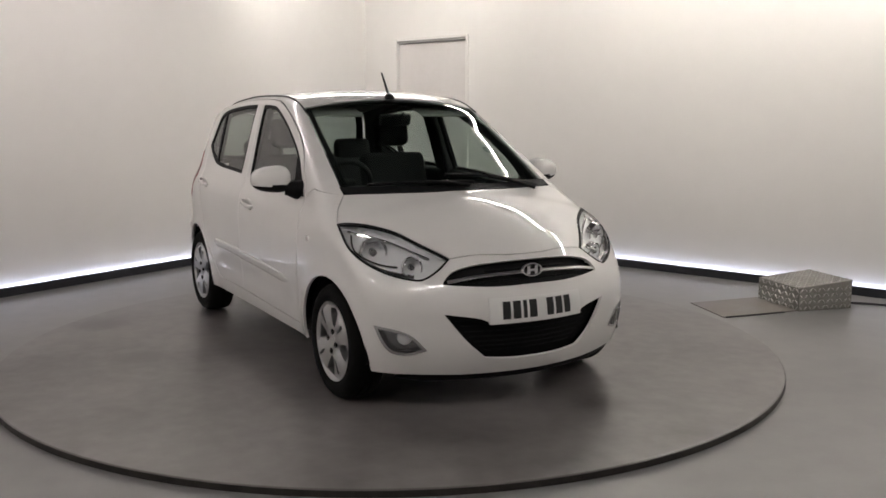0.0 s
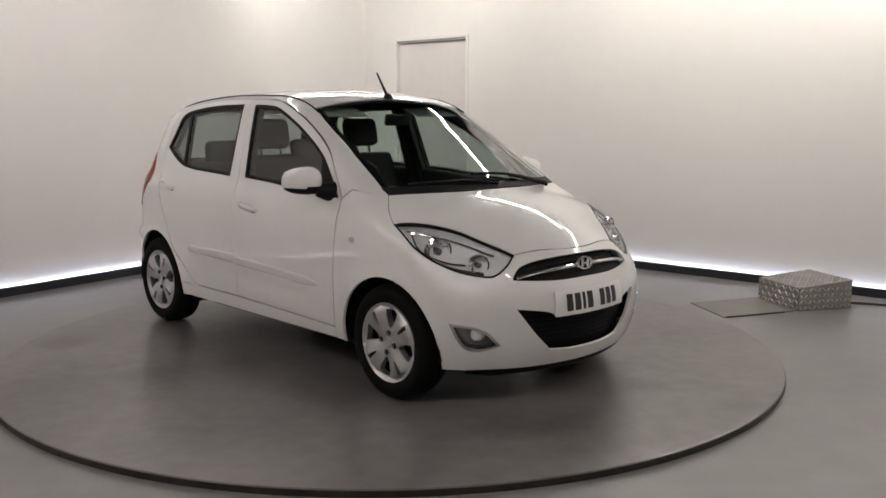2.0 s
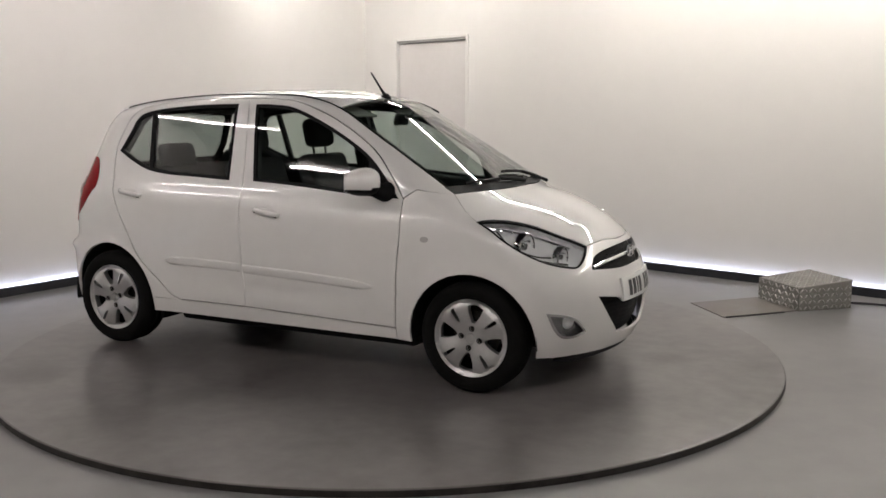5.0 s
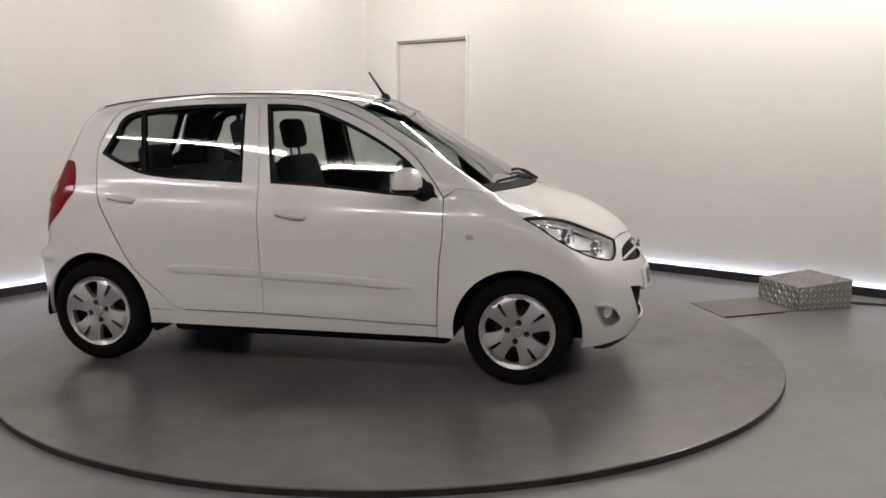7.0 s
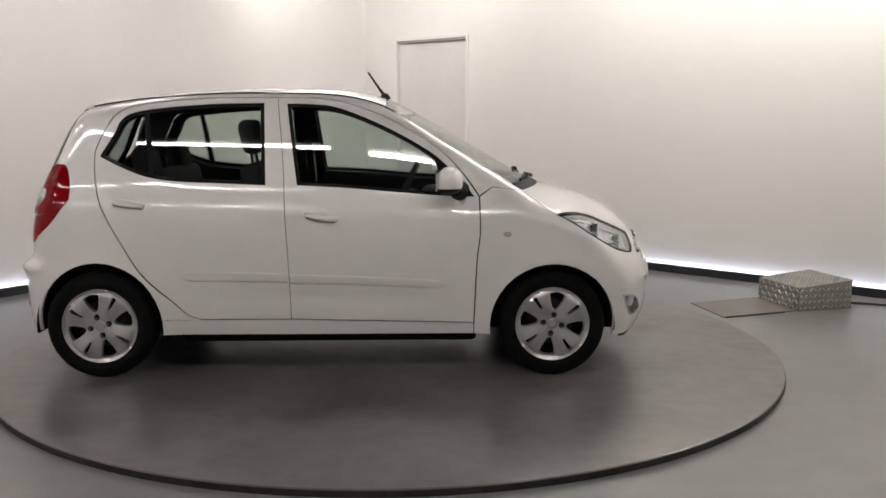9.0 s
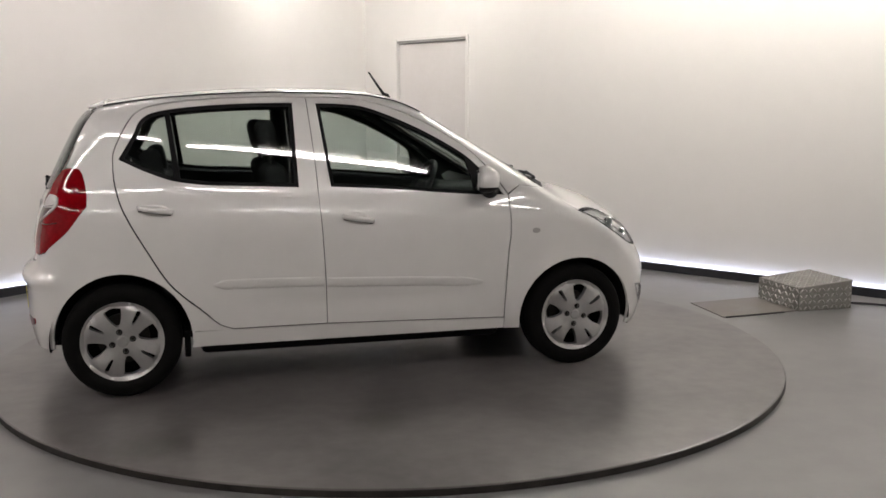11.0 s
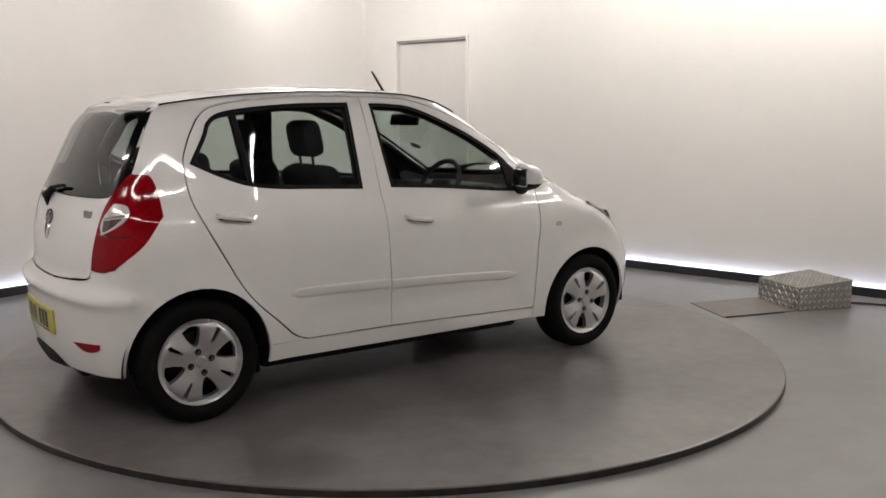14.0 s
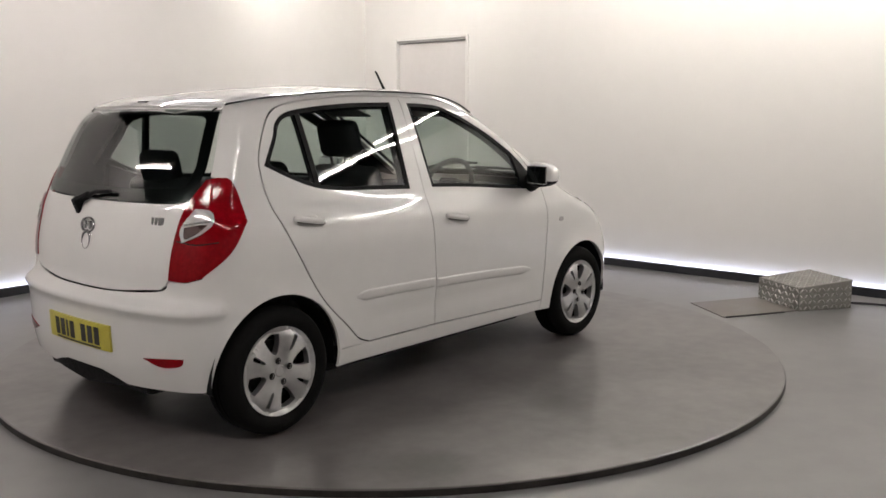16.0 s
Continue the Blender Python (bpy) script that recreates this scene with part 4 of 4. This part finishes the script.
# aerial
bm = bmesh.new()
p, n = surface("top", 0.30, 0.0)
lathe(bm, [(0.0, 0.03), (0.016, 0.026), (0.028, 0.01), (0.034, -0.006)], 16, "z", Matrix.Translation((0.285, 0, p.z + 0.004)))
aerial = part("aerial_base", smooth(bm), BLACK, car, "black roof aerial")
bm = bmesh.new()
rod(bm, [(0.285, 0, p.z + 0.012), (0.25, 0, p.z + 0.06), (0.185, 0, p.z + 0.155)], [0.011, 0.0075, 0.005], 8)
part("aerial_rod", smooth(bm), BLACK, aerial, "slim black aerial rod")


# wipers and scuttle
scuttle = panel("scuttle", "top", mirrored_top(join([(1.125, 0.0)], [(a - 0.055, b) for a, b in BONNET_REAR[::-1]][1:], BONNET_REAR)), BLACK, car, "black scuttle panel under the windscreen", lift=0.003, both=False)[0]
w1 = stroke(spline([(1.09, 0.50), (1.06, 0.22), (1.05, -0.06)]), "top", 0.014, 0.008, "wiper", BLACK, car, "black wiper")
w2 = stroke(spline([(1.12, 0.08), (1.09, -0.22), (1.03, -0.50)]), "top", 0.014, 0.008, "wiper", BLACK, car, "black wiper")
for w, pts in ((w1, [(1.13, 0.46), (1.10, 0.36), (1.07, 0.20)]), (w2, [(1.155, 0.03), (1.13, -0.06), (1.095, -0.20)])):
    stroke(spline(pts), "top", 0.018, 0.010, "wiper_arm", BLACK, w)
rw = stroke(spline([(7.0, 0.992), (4, 1.012), (-1, 1.035), (-9, 1.045)]), "rear", 0.02, [0.018] * 12 + [0.009] * 13, "wiper", BLACK, car, "black rear wiper")
bm = bmesh.new()
p, n = surface("rear", 8.0, 0.985)
box(bm, (-0.03, -0.025, -0.05), (0.02, 0.025, 0.035), 0.012, Matrix.Translation(p) @ pose(0, 0, 0, 0, -20, 0))
part("wiper_motor_cap", smooth(bm, 60), BLACK, rw)


# ---- front: grille, lamps, plate ----
def rib(curve, name, mat, parent, lift, radius, label=""):
    return stroke(curve, "front", lift, radius, name, mat, parent, label)


grille = panel("grille", "front", shrink(mirrored(GRILLE), -0.012, ROUND), BLACK, car, "black slim upper grille", lift=-0.035, both=False)[0]
mid_line = spline([(-23.5, 0.628), (-15, 0.648), (0, 0.658), (15, 0.648), (23.5, 0.628)])
rib(mid_line, "grille_bar", CHROME, grille, -0.008, 0.0085, "chrome grille bar")
for z in (0.632, 0.682):
    k = 20 if z < 0.65 else 13
    rib(spline([(-k, z - 0.004), (0, z), (k, z - 0.004)]), "grille_slat", BLACK, grille, -0.028, 0.004)
lower = panel("lower_intake", "front", shrink(mirrored(INTAKE), -0.03, ROUND), BLACK, car, "black mesh lower intake", lift=-0.05, both=False)[0]
for z in (0.285, 0.312, 0.339, 0.366, 0.393, 0.42, 0.447):
    k = 13 + (z - 0.27) * 48
    rib(spline([(-k, z), (0, z - 0.004), (k, z)]), "intake_slat", BLACK, lower, -0.047, 0.003)
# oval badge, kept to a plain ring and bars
p, n = surface("front", 0.0, 0.658, 0.006)
bm = bmesh.new()
lathe(bm, [(0.040, -0.003), (0.043, 0.004), (0.049, 0.005), (0.053, -0.003)], 36, "z", Matrix.Translation(p) @ pose(0, 0, 0, 0, 82, 0) @ Matrix.Diagonal((0.62, 1.15, 1, 1)))
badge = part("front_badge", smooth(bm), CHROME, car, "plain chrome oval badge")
bm = bmesh.new()
for y0, y1 in ((-0.030, -0.012), (0.012, 0.030)):
    box(bm, (p.x - 0.008, y0, p.z - 0.022), (p.x + 0.006, y1, p.z + 0.022), 0.003)
box(bm, (p.x - 0.008, -0.016, p.z - 0.006), (p.x + 0.005, 0.016, p.z + 0.006), 0.002)
part("badge_bars", bm, CHROME, badge)
bm = bmesh.new()
lathe(bm, [(0.0, -0.004), (0.044, -0.004)], 36, "z", Matrix.Translation(p) @ pose(0, 0, 0, 0, 82, 0) @ Matrix.Diagonal((0.62, 1.15, 1, 1)))
part("badge_ground", bm, GLOSSBLACK, badge)


def number_plate(family, mid, z, mat, label, words, foot=False):
    """A plate bent to the bumper, with plain dark bars for its characters."""
    reach = 1.085 if family == "front" else 0.945

    def strip(a, b, lo, hi):
        e = [math.degrees(math.atan2(mid + a + (b - a) * i / 6, reach)) for i in range(7)]
        return join([(q, lo) for q in e], [(q, hi) for q in e[::-1]])
    ob = panel("number_plate", family, strip(-0.262, 0.262, z - 0.058, z + 0.057), mat, car, label, lift=0.010, fold=0.012, both=False)[0]
    for a, b in words:
        panel("plate_bar", family, strip(a, b, z - 0.039, z + 0.039), INK, ob, "plain dark bar", lift=0.0112, fold=0, both=False)
    if foot:
        panel("plate_bar", family, strip(-0.19, 0.19, z - 0.054, z - 0.046), INK, ob, "thin dark bar along the foot", lift=0.0112, fold=0, both=False)
    return ob


BARS = [(-0.195, -0.155), (-0.142, -0.102), (-0.089, -0.069), (-0.056, -0.016), (0.040, 0.080), (0.093, 0.133), (0.146, 0.186)]
number_plate("front", 0.0, 0.492, PLATE_W, "white number plate with plain dark bars", BARS)

# fog lamps
for s in (-1, 1):
    shape = FOG if s < 0 else [(-a, b) for a, b in FOG]
    cup = panel("fog_lamp", "front", shrink(shape, -0.004, ROUND), BADGE, car, "small clear fog lamp in a chrome surround", lift=-0.028, fold=-0.025, both=False)[0]
    panel("fog_surround", "front", shape, CHROME, cup, "chrome surround", [shrink(shape, 0.012, ROUND)], lift=0.003, both=False, step=0.02)
    panel("fog_glass", "front", shrink(shape, 0.01, ROUND), LAMPGLASS, cup, lift=-0.003, fold=0, both=False)
    p, n = surface("front", s * 34.0, 0.375, -0.02)
    bm = bmesh.new()
    lathe(bm, [(0.0, 0.010), (0.022, 0.007), (0.032, 0.0), (0.035, -0.008)], 20, "z", Matrix.Translation(p) @ n.to_track_quat("Z", "Y").to_matrix().to_4x4())
    part("fog_bulb_bowl", smooth(bm), REFLECTOR, cup)

# headlamp innards
lamp_shape = join(lamp_up, lamp_low[::-1])
for s, cover in ((-1, head_lamps[0]), (1, head_lamps[1])):
    shape = [(a if s < 0 else -a, b) for a, b in lamp_shape]
    panel("lamp_bowl", "front", shrink(shape, -0.002, ROUND), REFLECTOR, cover, "silver lamp bowl", lift=-0.040, fold=-0.036, both=False, dent=lambda q: 0.010 * np.sin(q[:, 2] * 150 + q[:, 1] * 40) * np.sin(q[:, 1] * 120), step=0.012)
    panel("lamp_edge", "front", shape, BLACK, cover, "dark lamp edge", [shrink(shape, 0.008, ROUND)], lift=0.001, fold=0.012, both=False)
    for az, z, r in ((-44, 0.772, 0.056), (-33.0, 0.708, 0.042)):
        p, n = surface("front", -s * az, z, -0.040)
        look_at = Vector((1, s * 0.25, 0)).normalized()
        m = Matrix.Translation(p) @ look_at.to_track_quat("Z", "Y").to_matrix().to_4x4()
        bm = bmesh.new()
        lathe(bm, [(r, 0.03), (r * 1.06, 0.028), (r * 1.06, 0.01), (r * 0.85, -0.01), (r * 0.4, -0.035), (0.0, -0.04)], 14, "z", m)
        ring = bmesh.new()
        lathe(ring, [(r * 1.08, 0.02), (r * 1.12, 0.031), (r * 1.2, 0.028), (r * 1.22, 0.0)], 28, "z", m)
        part("reflector_ring", smooth(ring), LAMPCHROME, cover, "chrome ring round the reflector")
        part("lamp_reflector", smooth(bm, 12), LAMPCHROME, cover, "faceted chrome reflector")
        bm = bmesh.new()
        lathe(bm, [(0.0, 0.03), (r * 0.3, 0.022), (r * 0.36, -0.02)], 18, "z", m)
        part("bulb_shield", smooth(bm), BADGE, cover)

    sweep = [(a if s < 0 else -a, b) for a, b in spline([(-55, 0.80), (-48, 0.735), (-40, 0.68), (-32, 0.655)])]
    rib(sweep, "lamp_sweep", LAMPCHROME, cover, -0.026, 0.013, "chrome sweep along the lamp's foot")
    rim_up = [(a if s < 0 else -a, b) for a, b in spline([(-54, 0.852), (-46, 0.83), (-37, 0.79), (-28, 0.735)])]
    rib(rim_up, "lamp_ridge", LAMPCHROME, cover, -0.03, 0.007)
    inner_rim = [(a if s < 0 else -a, b) for a, b in spline([(-52, 0.835), (-49, 0.765), (-42, 0.715), (-36.5, 0.70)])]
    rib(inner_rim, "bezel_edge", RIM, cover, -0.026, 0.004)

# ---- rear: lamps, plate, badges ----
for s, cover in ((-1, tail_lamps[0]), (1, tail_lamps[1])):
    pod = join(spline([(-40.5, 1.0), (-44.0, 0.99), (-44.8, 0.945), (-42, 0.90), (-37.5, 0.865)], 5), spline([(-37.5, 0.865), (-37.0, 0.92), (-40.5, 1.0)], 5))
    pod = [(a if s < 0 else -a, b) for a, b in pod]
    inner = panel("clear_pod", "rear", pod, CLEARLAMP, cover, "clear indicator and reversing lens", lift=0.009, both=False, step=0.02)[0]
    bar = [(a if s < 0 else -a, b) for a, b in spline([(-38.2, 0.935), (-41, 0.945), (-44, 0.95)], 4)]
    stroke(bar, "rear", 0.01, 0.004, "pod_rib", CHROME, inner)
    dark = join(spline([(-38.0, 0.925), (-41, 0.935), (-43.6, 0.938)], 4), spline([(-43.6, 0.938), (-41, 0.90), (-38.2, 0.88), (-38.0, 0.925)], 4))
    panel("reversing_lens", "rear", [(a if s < 0 else -a, b) for a, b in dark], DARKLENS, inner, "smoked reversing lens", lift=0.0105, both=False, step=0.02)
    seam = [(a if s < 0 else -a, b) for a, b in spline([(-36.0, 0.87), (-41, 0.86), (-46.0, 0.87)], 4)]
    stroke(seam, "rear", 0.003, 0.003, "lens_rib", DARKLENS, cover)
    refl = join(spline([(-26.5, 0.380), (-32, 0.389), (-37.8, 0.397)], 4), spline([(-37.8, 0.397), (-37, 0.366), (-32, 0.352), (-26.5, 0.380)], 5))
    refl = [(a if s < 0 else -a, b) for a, b in refl]
    panel("rear_reflector", "rear", refl, REDLAMP, rear_bumper, "red bumper reflector", lift=0.004, both=False, step=0.02)
number_plate("rear", 0.0, 0.437, PLATE_Y, "yellow number plate with plain dark bars", [(-b, -a) for a, b in BARS], foot=True)
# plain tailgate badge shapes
p, n = surface("rear", 0.0, 0.90, 0.004)
bm = bmesh.new()
lathe(bm, [(0.040, -0.003), (0.043, 0.005), (0.049, 0.005), (0.052, -0.003)], 30, "z", Matrix.Translation(p) @ pose(0, 0, 0, 0, -80, 0) @ Matrix.Diagonal((0.7, 1.1, 1, 1)))
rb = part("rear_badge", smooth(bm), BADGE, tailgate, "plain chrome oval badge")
bm = bmesh.new()
for y0, y1 in ((-0.030, -0.013), (0.013, 0.030)):
    box(bm, (p.x - 0.006, y0, p.z - 0.018), (p.x + 0.006, y1, p.z + 0.018), 0.002)
box(bm, (p.x - 0.005, -0.012, p.z - 0.005), (p.x + 0.006, 0.012, p.z + 0.005), 0.002)
part("badge_bars", bm, BADGE, rb)
p, n = surface("rear", 0.0, 0.835, 0.0)
bm = bmesh.new()
lathe(bm, [(0.026, -0.004), (0.032, 0.005), (0.040, -0.004)], 24, "z", Matrix.Translation(p) @ pose(0, 0, 0, 0, -84, 0) @ Matrix.Diagonal((1.2, 1.0, 1, 1)))
part("tailgate_lock", smooth(bm), BADGE, tailgate, "chrome lock surround")
for y0, y1 in ((-0.447, -0.437), (-0.472, -0.457), (-0.510, -0.482)):
    q, n = surface("rear", math.degrees(math.atan2((y0 + y1) / 2, 0.83)), 0.945)
    bm = bmesh.new()
    box(bm, (-0.004, -(y1 - y0) / 2, -0.016), (0.003, (y1 - y0) / 2, 0.016), 0.002, Matrix.Translation(q) @ pose(0, 0, 0, 0, 8, 24))
    part("badge_bar", bm, BADGE, tailgate, "small chrome badge bar")

# ---- cabin ----
def cushion(name, lo, hi, m, mat, parent, bevel=0.04, label=""):
    bm = bmesh.new()
    box(bm, lo, hi, bevel, m, 3)
    return part(name, smooth(bm, 50), mat, parent, label)


def seat(x, y):
    base = cushion("seat", (-0.24, -0.24, -0.09), (0.27, 0.24, 0.07), pose(x, y, 0.53, 0, -6, 0), CLOTH, car, 0.05, "dark cloth front seat")
    cushion("backrest", (-0.07, -0.235, 0.0), (0.06, 0.235, 0.60), pose(x - 0.22, y, 0.55, 0, -18, 0), CLOTH, base, 0.05)
    for dy in (-0.07, 0.07):
        bm = bmesh.new()
        rod(bm, [(x - 0.40, y + dy, 1.08), (x - 0.425, y + dy, 1.22)], 0.008)
        part("headrest_post", smooth(bm), RIM, base)
    cushion("headrest", (-0.05, -0.13, -0.09), (0.05, 0.13, 0.10), pose(x - 0.42, y, 1.255, 0, -12, 0), CLOTH, base, 0.045)


seat(-0.02, -0.36)
seat(-0.02, 0.36)
bench = cushion("rear_bench", (-0.25, -0.60, -0.09), (0.24, 0.60, 0.07), pose(-0.78, 0, 0.55, 0, -5, 0), CLOTH, car, 0.05, "dark cloth rear bench")
cushion("bench_back", (-0.07, -0.60, 0.0), (0.06, 0.60, 0.48), pose(-0.92, 0, 0.60, 0, -12, 0), CLOTH, bench, 0.05)
for y in (-0.34, 0.34):
    cushion("headrest", (-0.05, -0.14, -0.08), (0.05, 0.14, 0.10), pose(-1.03, y, 1.105, 0, -10, 0), CLOTH, bench, 0.045)
cushion("parcel_shelf", (-1.52, -0.58, 0.96), (-1.20, 0.58, 0.985), Matrix(), TRIM, car, 0.008, "dark parcel shelf")
dash = cushion("dashboard", (0.50, -0.67, 0.50), (0.98, 0.67, 0.90), Matrix(), TRIM, car, 0.09, "dark plastic dashboard")
cushion("dash_top", (0.66, -0.60, 0.86), (1.10, 0.60, 0.945), pose(0, 0, 0.03, 0, 2, 0), TRIM, dash, 0.04)
cushion("instrument_hood", (0.50, -0.52, 0.88), (0.72, -0.20, 0.985), Matrix(), TRIM, dash, 0.045)
cushion("centre_stack", (0.40, -0.16, 0.35), (0.66, 0.16, 0.80), Matrix(), TRIM, dash, 0.04)
bm = bmesh.new()
lathe(bm, [(0.172 + 0.015 * math.cos(a), 0.015 * math.sin(a)) for a in [2 * math.pi * i / 10 for i in range(11)]], 40, "z", pose(0.40, -0.36, 0.965, 0, -62, 0))
wheel_ring = part("steering_wheel", smooth(bm), TRIM, car, "black steering wheel")
cushion("wheel_boss", (-0.06, -0.07, -0.02), (0.06, 0.07, 0.02), pose(0.405, -0.36, 0.96, 0, -62, 0), TRIM, wheel_ring, 0.015)
bm = bmesh.new()
box(bm, (-0.012, -0.16, -0.012), (0.012, 0.16, 0.006), 0.004, pose(0.405, -0.36, 0.963, 0, -62, 0))
box(bm, (-0.15, -0.018, -0.012), (0.0, 0.018, 0.006), 0.004, pose(0.405, -0.36, 0.963, 0, -62, 0))
part("wheel_spokes", bm, TRIM, wheel_ring)
bm = bmesh.new()
rod(bm, [(0.42, -0.36, 0.95), (0.62, -0.36, 0.86)], 0.035, 10)
part("steering_column", bm, TRIM, wheel_ring)
inner_mirror = cushion("rear_view_mirror", (-0.015, -0.115, -0.034), (0.015, 0.115, 0.034), pose(0.40, -0.02, 1.35, 0, 12, 12), BLACK, car, 0.014, "black rear-view mirror")
bm = bmesh.new()
rod(bm, [(0.41, 0, 1.36), (0.47, 0, 1.385)], 0.01)
part("mirror_stalk", bm, BLACK, inner_mirror)
for y in (-0.36, 0.36):
    cushion("sun_visor", (-0.07, -0.17, -0.006), (0.07, 0.17, 0.006), pose(0.27, y, 1.405 - abs(y) * 0.03, 0, 20, 0), LINING, car, 0.005, "pale folded sun visor")

# round paper disc behind the windscreen
p, n = surface("top", 0.765, 0.401, -0.012)
bm = bmesh.new()
lathe(bm, [(0.0, 0.0), (0.036, 0.0), (0.036, -0.002), (0.0, -0.002)], 24, "z", Matrix.Translation(p) @ n.to_track_quat("Z", "Y").to_matrix().to_4x4())
part("paper_disc", bm, PAPER, windscreen, "small round paper disc")


# ---- turntable drive box by the wall ----
drive = tagged(new("metal_box"), "low aluminium tread-plate box standing on the floor by the kerb", "metal box")
drive.matrix_world = pose(2.918, 0.847, GROUND, 0, 0, 13)          # x to its far right corner, y towards the wall
BW, BD, BH = 0.455, 0.485, 0.172
RISE = 0.040                                                       # the lid climbs along x


def lozenges(cols, rows, w, h, place):
    """Raised tread bars in crossed pairs over a w by h face."""
    bm = bmesh.new()
    for i in range(cols):
        for j in range(rows):
            a = radians(45 if (i + j) % 2 else -45)
            c, s = math.cos(a), math.sin(a)
            x, y = (i + 0.5) * w / cols, (j + 0.5) * h / rows
            k = min(w / cols, h / rows) * 0.60
            ring = [(k, 0), (0, k * 0.34), (-k, 0), (0, -k * 0.34)]
            base = [bm.verts.new(place @ Vector((x + p * c - q * s, y + p * s + q * c, 0.0005))) for p, q in ring]
            top = [bm.verts.new(place @ Vector((x + 0.6 * (p * c - q * s), y + 0.6 * (p * s + q * c), 0.006))) for p, q in ring]
            bm.faces.new(top)
            for m in range(4):
                bm.faces.new((base[m], base[(m + 1) % 4], top[(m + 1) % 4], top[m]))
    bmesh.ops.recalc_face_normals(bm, faces=bm.faces)
    return bm


bm = bmesh.new()
box(bm, (0, 0, 0), (BW, BD, BH), 0.004)
for v in bm.verts:
    if v.co.z > BH / 2:
        v.co.z += RISE * v.co.x / BW
part("casing", bm, TREADBASE, drive, "bent aluminium casing")
part("tread", lozenges(12, 12, BW, BD, Matrix.Translation((0, 0, BH)) @ pose(0, 0, 0, 0, -math.degrees(math.atan2(RISE, BW)), 0)), TREAD, drive)
part("tread", lozenges(12, 4, BW, BH, Matrix.Translation((0, 0, 0)) @ pose(0, 0, 0, 90, 0, 0)), TREAD, drive)
part("tread", lozenges(12, 4, BD, BH, Matrix.Translation((0, BD, 0)) @ pose(0, 0, 0, 90, 0, -90)), TREAD, drive)

ramp = tagged(new("cover_plate"), "flat worn brownish steel cover plate from the box to the turntable", "cover plate")
bm = bmesh.new()
vs = [(2.24, 1.19), (2.311, 0.67), (2.93, 0.87), (2.83, 1.36)]
low = [bm.verts.new((x, y, GROUND)) for x, y in vs]
high = [bm.verts.new((x, y, GROUND + 0.004 if i < 2 else GROUND + 0.009)) for i, (x, y) in enumerate(vs)]
bm.faces.new(high)
for i in range(4):
    bm.faces.new((low[i], low[(i + 1) % 4], high[(i + 1) % 4], high[i]))
bmesh.ops.recalc_face_normals(bm, faces=bm.faces)
part("plate", bm, COVER, ramp, "worn brownish steel plate")
bm = bmesh.new()
box(bm, (0, -0.006, 0.0), (0.50, 0.010, 0.010), 0.003, Matrix.Translation((2.326, 0.675, GROUND)) @ pose(0, 0, 0, 0, 0, 17))
part("plate_edge", bm, RIM, ramp, "dark bar along the front edge")

cable = tagged(new("cable"), "thin black cable lying on the floor by the kerb", "cable")
bm = bmesh.new()
pts = [(3.38, 1.12), (3.54, 1.07), (3.66, 1.0), (3.76, 0.91), (3.90, 0.87), (4.08, 0.77), (4.3, 0.57)]
rod(bm, [(x, y, GROUND + 0.008) for x, y in pts], 0.008, 8)
part("cable_run", smooth(bm), KERB, cable)


# ---- movement ----
def motions():
    """The turntable turns evenly and carries the car."""
    disc, ride = [], []
    for i in range(33):
        t = i * 0.5
        turn = pose(0, 0, 0, 0, 0, -63.46 + 6.855 * t)
        disc.append((t, turn))
        ride.append((t, turn @ pose(-0.331, -0.002, 0.0)))
    walk(turntable, disc)
    walk(car, ride)


motions()
